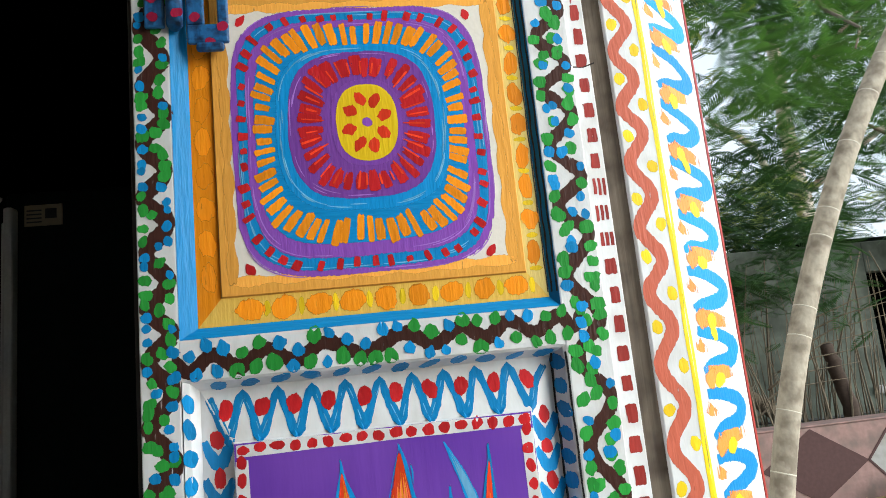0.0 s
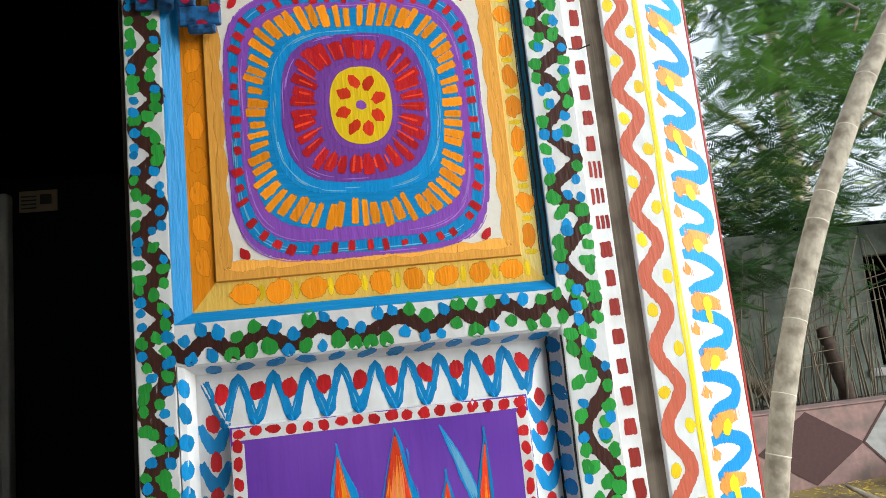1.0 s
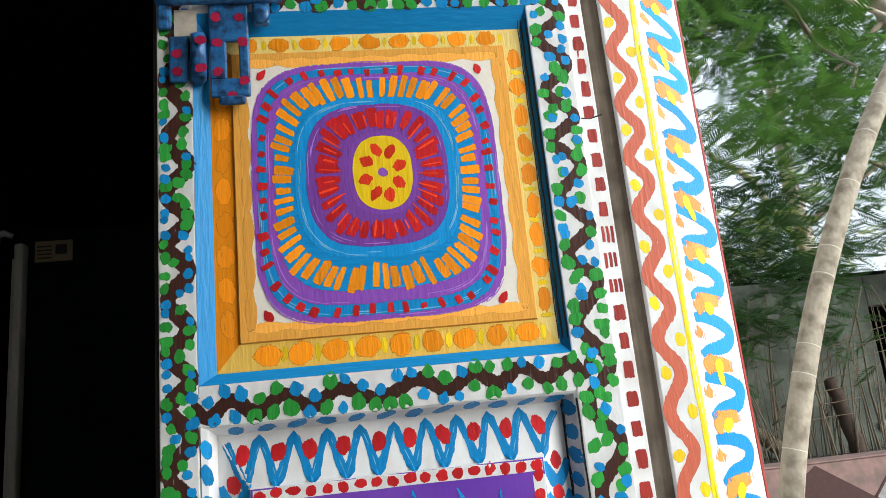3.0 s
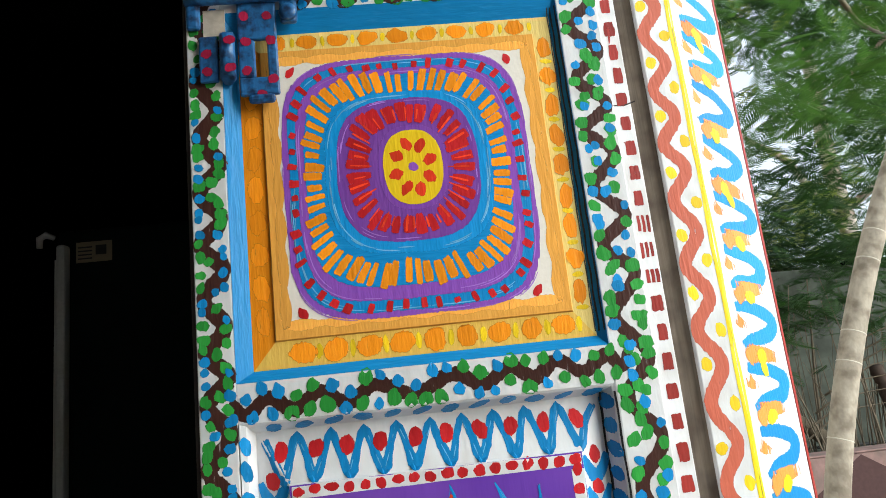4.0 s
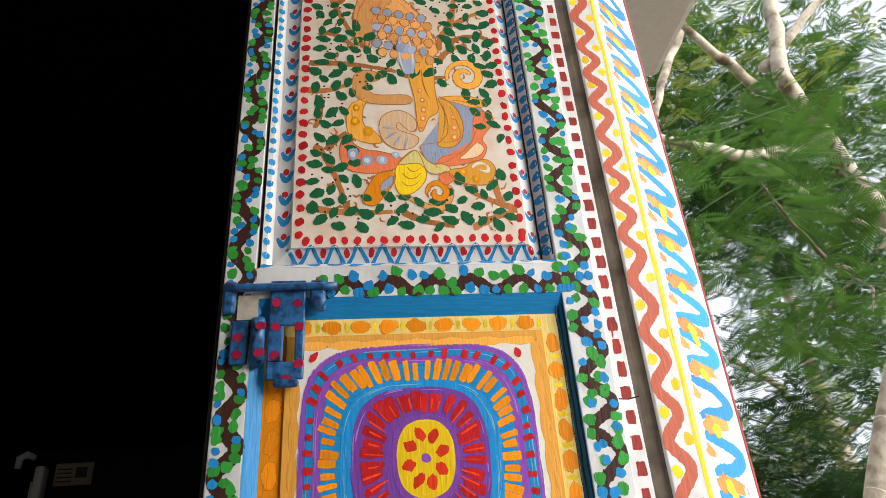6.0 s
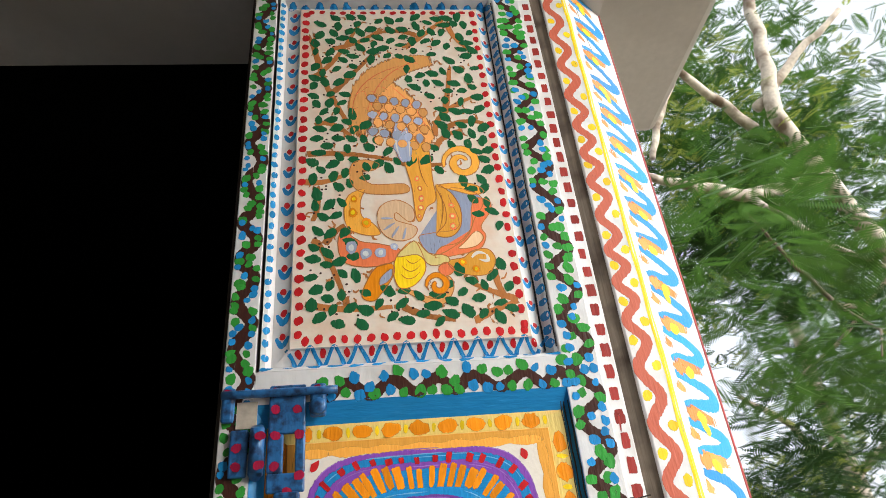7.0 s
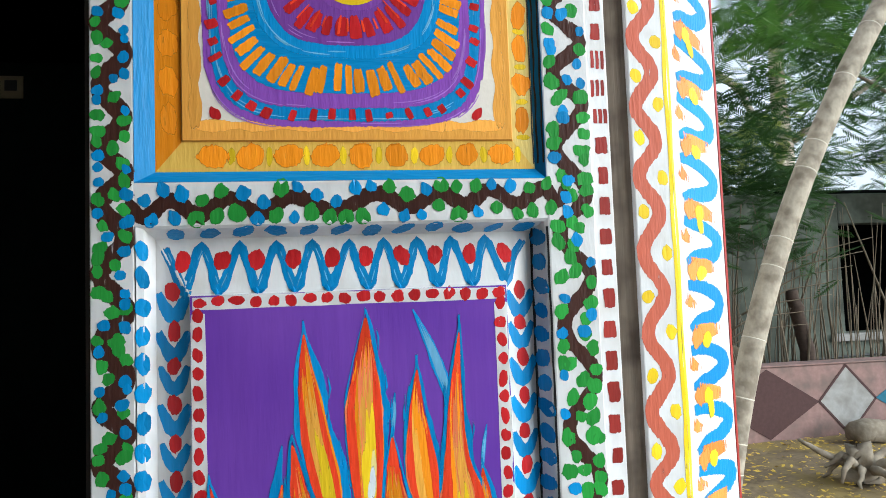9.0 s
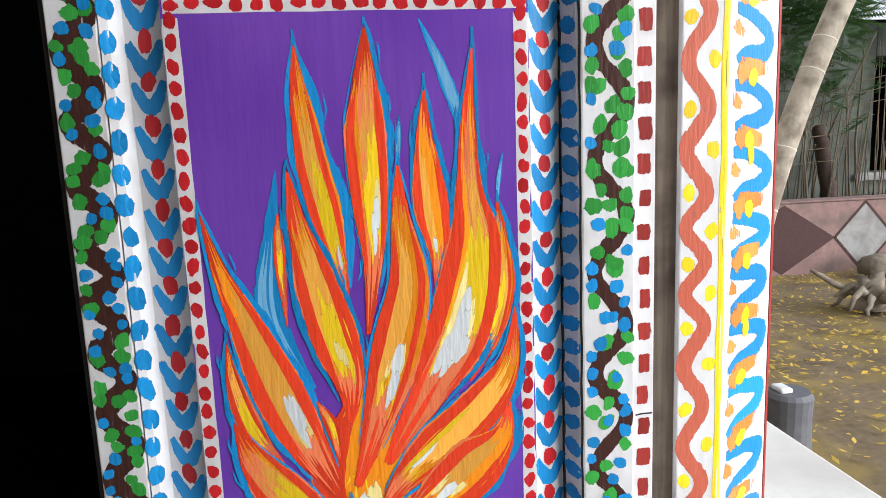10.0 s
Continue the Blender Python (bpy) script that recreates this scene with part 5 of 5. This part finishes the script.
while k < 80:
    p, d = Vector(pts[k]), (Vector(pts[k + 1]) - Vector(pts[k - 1])).normalized()
    part("leaf_scar", tube([p - 0.0025 * d, p, p + 0.0025 * d], [rad[k] - 0.0003, rad[k] + 0.0012, rad[k] - 0.0003], 16), SCAR, lean, smooth=True)
    k += gr.choice((2, 3, 4, 5))


# feathery trees
def frond(verts, faces, root, heading, droop, length, r, pairs=11):
    """One fern-like leaf: a stalk with many narrow leaflets on either side."""
    d = Vector((math.cos(heading), math.sin(heading), 0.25 - droop))
    d.normalize()
    side = d.cross(Vector((0, 0, 1))).normalized()
    up = side.cross(d)
    roll = r.uniform(-0.7, 0.7)
    side = side * math.cos(roll) + up * math.sin(roll)
    for k in range(1, pairs + 1):
        f = k / pairs
        p = root + d * (length * f) - Vector((0, 0, droop * 0.35 * length * f * f))
        l = length * 0.34 * math.sin(math.pi * (0.15 + 0.78 * f))
        w = length / pairs * 0.44
        for s in (-1, 1):
            tip = p + (side * s * 0.88 + d * 0.47) * l - Vector((0, 0, 0.12 * l))
            mid = (p + tip) / 2
            n = len(verts)
            verts += [tuple(p), tuple(mid + d * w), tuple(tip), tuple(mid - d * w)]
            faces.append((n, n + 1, n + 2, n + 3))
    n = len(verts)
    e = root + d * length - Vector((0, 0, droop * 0.35 * length))
    verts += [tuple(root + up * 0.002), tuple(e), tuple(root - up * 0.002)]
    faces.append((n, n + 1, n + 2))


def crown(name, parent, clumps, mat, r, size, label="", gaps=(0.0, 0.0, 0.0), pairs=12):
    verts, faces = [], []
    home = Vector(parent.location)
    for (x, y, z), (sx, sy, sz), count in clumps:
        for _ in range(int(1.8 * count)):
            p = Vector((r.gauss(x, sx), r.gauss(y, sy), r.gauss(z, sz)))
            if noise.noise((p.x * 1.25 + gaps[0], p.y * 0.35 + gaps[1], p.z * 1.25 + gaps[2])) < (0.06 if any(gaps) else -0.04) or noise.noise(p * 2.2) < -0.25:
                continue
            if p.y < 0.4 or (p.x < 1.15 and p.y < 1.3 and p.z < 2.9) or p.z < 0.55:
                continue
            frond(verts, faces, p - home, r.uniform(0, math.tau), r.uniform(0.1, 0.8), size * r.uniform(0.7, 1.3), r, pairs)
    me = bpy.data.meshes.new(name)
    me.from_pydata(verts, [], faces)
    me.materials.append(mat)
    ob = new(name, me)
    ob.parent = parent
    return tagged(ob, label, kind="stuff")


def limb(parent, pts, r0, r1, name="limb", mat=None):
    n = len(pts)
    f = []
    for k in range(n - 1):
        for j in range(4):
            f.append(Vector(pts[k]).lerp(Vector(pts[k + 1]), j / 4) + Vector((gr.uniform(-1, 1), gr.uniform(-1, 1), gr.uniform(-1, 1))) * 0.25 * r0)
    f.append(Vector(pts[-1]))
    return part(name, tube(f, [r0 + (r1 - r0) * k / (len(f) - 1) for k in range(len(f))], 9), mat or OLD_BARK, parent, smooth=True)


big = thing("feathery_tree", (6.9, 5.6, G), "tall feathery-leaved tree, sunlight on its pale limbs put into the bark", "tree", group="feathery trees by the wall")
limb(big, [(6.9, 5.6, G), (6.3, 5.3, 2.2), (5.0, 4.6, 4.2), (4.15, 4.1, 5.5), (4.2, 4.0, 6.3), (4.4, 3.9, 7.6)], 0.13, 0.06, "trunk")
limb(big, [(4.6, 4.35, 4.9), (3.4, 4.05, 4.45), (2.9, 4.0, 4.55), (2.3, 3.9, 4.6)], 0.075, 0.035)
limb(big, [(3.45, 4.05, 4.45), (3.9, 3.9, 3.8), (4.4, 3.6, 3.2)], 0.035, 0.015)
limb(big, [(4.0, 4.3, 5.5), (3.3, 4.0, 5.9), (2.9, 3.9, 6.4)], 0.06, 0.03)
limb(big, [(3.1, 4.0, 6.0), (2.75, 4.0, 5.3), (2.6, 4.0, 4.9)], 0.05, 0.03)
limb(big, [(4.05, 4.2, 5.7), (4.6, 4.0, 6.3), (5.2, 3.8, 6.8)], 0.06, 0.03)
limb(big, [(5.2, 4.7, 4.0), (4.0, 4.4, 3.1), (2.9, 3.7, 2.5)], 0.03, 0.008, "branch", TWIG)
limb(big, [(6.3, 5.3, 2.3), (5.2, 4.8, 2.3), (4.2, 4.5, 2.6)], 0.04, 0.01, "branch", TWIG)
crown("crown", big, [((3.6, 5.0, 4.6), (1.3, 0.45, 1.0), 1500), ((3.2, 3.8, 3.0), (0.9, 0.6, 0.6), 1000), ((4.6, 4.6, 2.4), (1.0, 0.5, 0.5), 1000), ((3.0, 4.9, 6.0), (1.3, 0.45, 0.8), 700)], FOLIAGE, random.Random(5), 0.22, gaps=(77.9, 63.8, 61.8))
crown("lighter_crown", big, [((2.6, 3.5, 3.3), (0.8, 0.4, 0.5), 560), ((3.6, 4.6, 5.4), (0.9, 0.4, 0.7), 600)], FOLIAGE_LIGHT, random.Random(8), 0.22, gaps=(77.9, 63.8, 61.8))
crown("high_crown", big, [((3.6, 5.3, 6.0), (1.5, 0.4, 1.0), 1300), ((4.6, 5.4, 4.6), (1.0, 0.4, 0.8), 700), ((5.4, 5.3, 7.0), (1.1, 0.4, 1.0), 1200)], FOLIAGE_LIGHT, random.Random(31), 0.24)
# fronds in the brighter copy stand in for sun on the crown
crown("sun_tinted_crown", big, [((3.3, 4.9, 5.4), (1.2, 0.4, 0.9), 420), ((5.0, 5.1, 6.8), (1.1, 0.3, 0.9), 260)], FOLIAGE_SUN_TINT, random.Random(37), 0.22)
far = thing("feathery_tree", (6.5, 8.0, G), "further feathery-leaved tree behind the boundary wall", "tree", group="feathery trees by the wall")
limb(far, [(6.3, 8.3, G), (6.2, 8.0, 2.5), (5.8, 7.5, 5.0)], 0.16, 0.08, "trunk")
limb(far, [(6.2, 8.0, 2.3), (5.2, 7.4, 3.2), (4.4, 7.0, 3.5)], 0.06, 0.03)
limb(far, [(6.2, 8.0, 2.6), (7.2, 7.4, 3.4), (8.0, 7.0, 3.8)], 0.06, 0.03)
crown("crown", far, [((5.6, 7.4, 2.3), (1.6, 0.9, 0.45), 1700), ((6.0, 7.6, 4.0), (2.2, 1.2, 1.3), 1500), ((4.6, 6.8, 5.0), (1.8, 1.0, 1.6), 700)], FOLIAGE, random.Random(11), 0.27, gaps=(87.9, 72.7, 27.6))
crown("sun_tinted_crown", far, [((4.9, 6.9, 1.75), (0.9, 0.4, 0.25), 420), ((6.2, 7.2, 2.6), (1.0, 0.5, 0.6), 420), ((4.4, 6.6, 3.6), (1.0, 0.5, 0.8), 320)], FOLIAGE_SUN_TINT, random.Random(23), 0.22, gaps=(87.9, 72.7, 27.6))
hedge = thing("hedge", (5.6, 6.5, G), "dense dark green hedge behind the boundary wall", "hedge")
for k in range(10):
    limb(hedge, [(3.2 + 0.5 * k, 6.5, G), (3.3 + 0.5 * k + gr.uniform(-0.2, 0.2), 6.45, 0.9), (3.2 + 0.5 * k + gr.uniform(-0.3, 0.3), 6.4, 1.7)], 0.02, 0.006, "stem", TWIG)
crown("leaves", hedge, [((5.4, 6.5, 1.75), (1.7, 0.25, 0.28), 1100)], FOLIAGE, random.Random(41), 0.22)
near = thing("overhanging_branch", (2.3, 2.4, 2.2), "leafy branch of fern-like leaves hanging into view", "branch")
limb(near, [(3.7, 3.7, 3.1), (2.9, 2.9, 2.75), (2.2, 2.2, 2.65), (1.75, 1.8, 2.75)], 0.022, 0.006, "stem", TWIG)
limb(near, [(2.9, 2.9, 2.75), (2.6, 2.3, 2.3), (2.2, 1.9, 2.0)], 0.012, 0.004, "stem", TWIG)
crown("leaves", near, [((2.4, 2.3, 2.65), (0.35, 0.3, 0.22), 120), ((2.75, 2.5, 2.2), (0.35, 0.25, 0.22), 110), ((2.0, 1.75, 2.75), (0.2, 0.2, 0.2), 45)], FOLIAGE_LIGHT, random.Random(13), 0.30, pairs=26)
shrub = thing("shrub", (3.1, 4.3, G), "leafy green shrub in front of the boundary wall", "shrub")
crown("leaves", shrub, [((2.95, 4.25, 1.35), (0.55, 0.22, 0.25), 700), ((4.2, 4.4, 1.7), (0.8, 0.22, 0.25), 800), ((5.4, 4.5, 1.6), (0.6, 0.25, 0.25), 400)], FOLIAGE, random.Random(17), 0.19)
for k in range(9):
    x = 2.7 + 0.33 * k
    limb(shrub, [(x, 4.45, G), (x + gr.uniform(-0.15, 0.15), 4.4, 0.5), (x + gr.uniform(-0.3, 0.3), 4.35, 1.35)], 0.014, 0.005, "stem", TWIG)

# dry stems and a broken stump before the tall wall
stems = thing("dry_stems", (3.6, 4.35, G), "clump of thin dry upright stems before the wall", "dry plant")
for k in range(110):
    x, y = 2.3 + gr.random() ** 1.1 * 2.1, gr.uniform(4.05, 4.6)
    h = gr.uniform(0.9, 1.75)
    dx = gr.gauss(0, 0.16)
    limb(stems, [(x, y, G), (x + 0.4 * dx, y, G + 0.5 * h), (x + dx, y + gr.gauss(0, 0.05), G + h)], gr.uniform(0.004, 0.011), 0.002, "stem", TWIG)
for k in range(7):
    x = 2.75 + 0.1 * k
    limb(stems, [(x, 4.3, 0.1 + 0.12 * k), (x + 0.35, 4.2, 0.35 + 0.1 * k), (x + 0.75, 4.1, 0.38 + 0.11 * k)], 0.009, 0.002, "stem", TWIG)
stump = thing("broken_stump", (3.55, 4.2, G), "short broken brown tree stump leaning by the wall", "stump")
limb(stump, [(3.60, 4.2, G), (3.53, 4.2, 0.10), (3.46, 4.2, 0.45), (3.43, 4.2, 0.64)], 0.065, 0.045, "trunk", material("brown_rotten_wood", (0.05, 0.03, 0.02), 0.95, 40, 0.4, 0.8))
post = thing("leaning_post", (2.75, 4.5, G), "thick leaning dead branch against the wall", "branch")
limb(post, [(2.55, 4.5, 0.55), (2.95, 4.45, 0.25), (3.35, 4.4, -0.15), (3.6, 4.3, G)], 0.05, 0.07, "trunk", TWIG)

# things lying on the earth
log = thing("fallen_log", (3.6, 3.5, G), "dark weathered log lying beside the low wall", "log")
limb(log, [(3.30, 3.48, G + 0.07), (3.75, 3.50, G + 0.08), (4.3, 3.55, G + 0.07)], 0.085, 0.075, "trunk", ROT)
drift = thing("root_stump", (2.65, 2.75, G), "grey uprooted stump with splayed pale roots", "stump")
limb(drift, [(2.72, 2.72, G), (2.70, 2.70, G + 0.12), (2.68, 2.72, G + 0.2)], 0.10, 0.06, "trunk", ROT)
for a in range(11):
    t = a * math.tau / 11 + gr.uniform(-0.2, 0.2)
    q = gr.uniform(0.18, 0.36)
    limb(drift, [(2.70, 2.71, G + 0.08), (2.70 + 0.5 * q * math.cos(t), 2.71 + 0.5 * q * math.sin(t), G + 0.10 + gr.uniform(0, 0.07)), (2.70 + q * math.cos(t), 2.71 + q * math.sin(t), G + gr.uniform(0.02, 0.16))], 0.034, 0.008, "root", ROT)
limb(drift, [(2.66, 2.74, G + 0.10), (2.52, 2.78, G + 0.17), (2.42, 2.83, G + 0.24)], 0.026, 0.010, "root", ROT)
ped = thing("stone_pedestal", (1.25, 1.30, G), "short dark stone pedestal standing on the earth", "pedestal")
part("shaft", tube([(1.25, 1.30, G - 0.02), (1.25, 1.30, G + 0.12), (1.25, 1.30, G + 0.19), (1.25, 1.30, G + 0.205)], [0.072, 0.068, 0.072, 0.062], 20), STONE, ped, smooth=False)
paper = tagged(part("crumpled_paper", box(1.205, 1.245, 1.27, 1.33, G + 0.2052, G + 0.222, 0.006), WHITE), "small crumpled white paper on the stone pedestal", "paper")
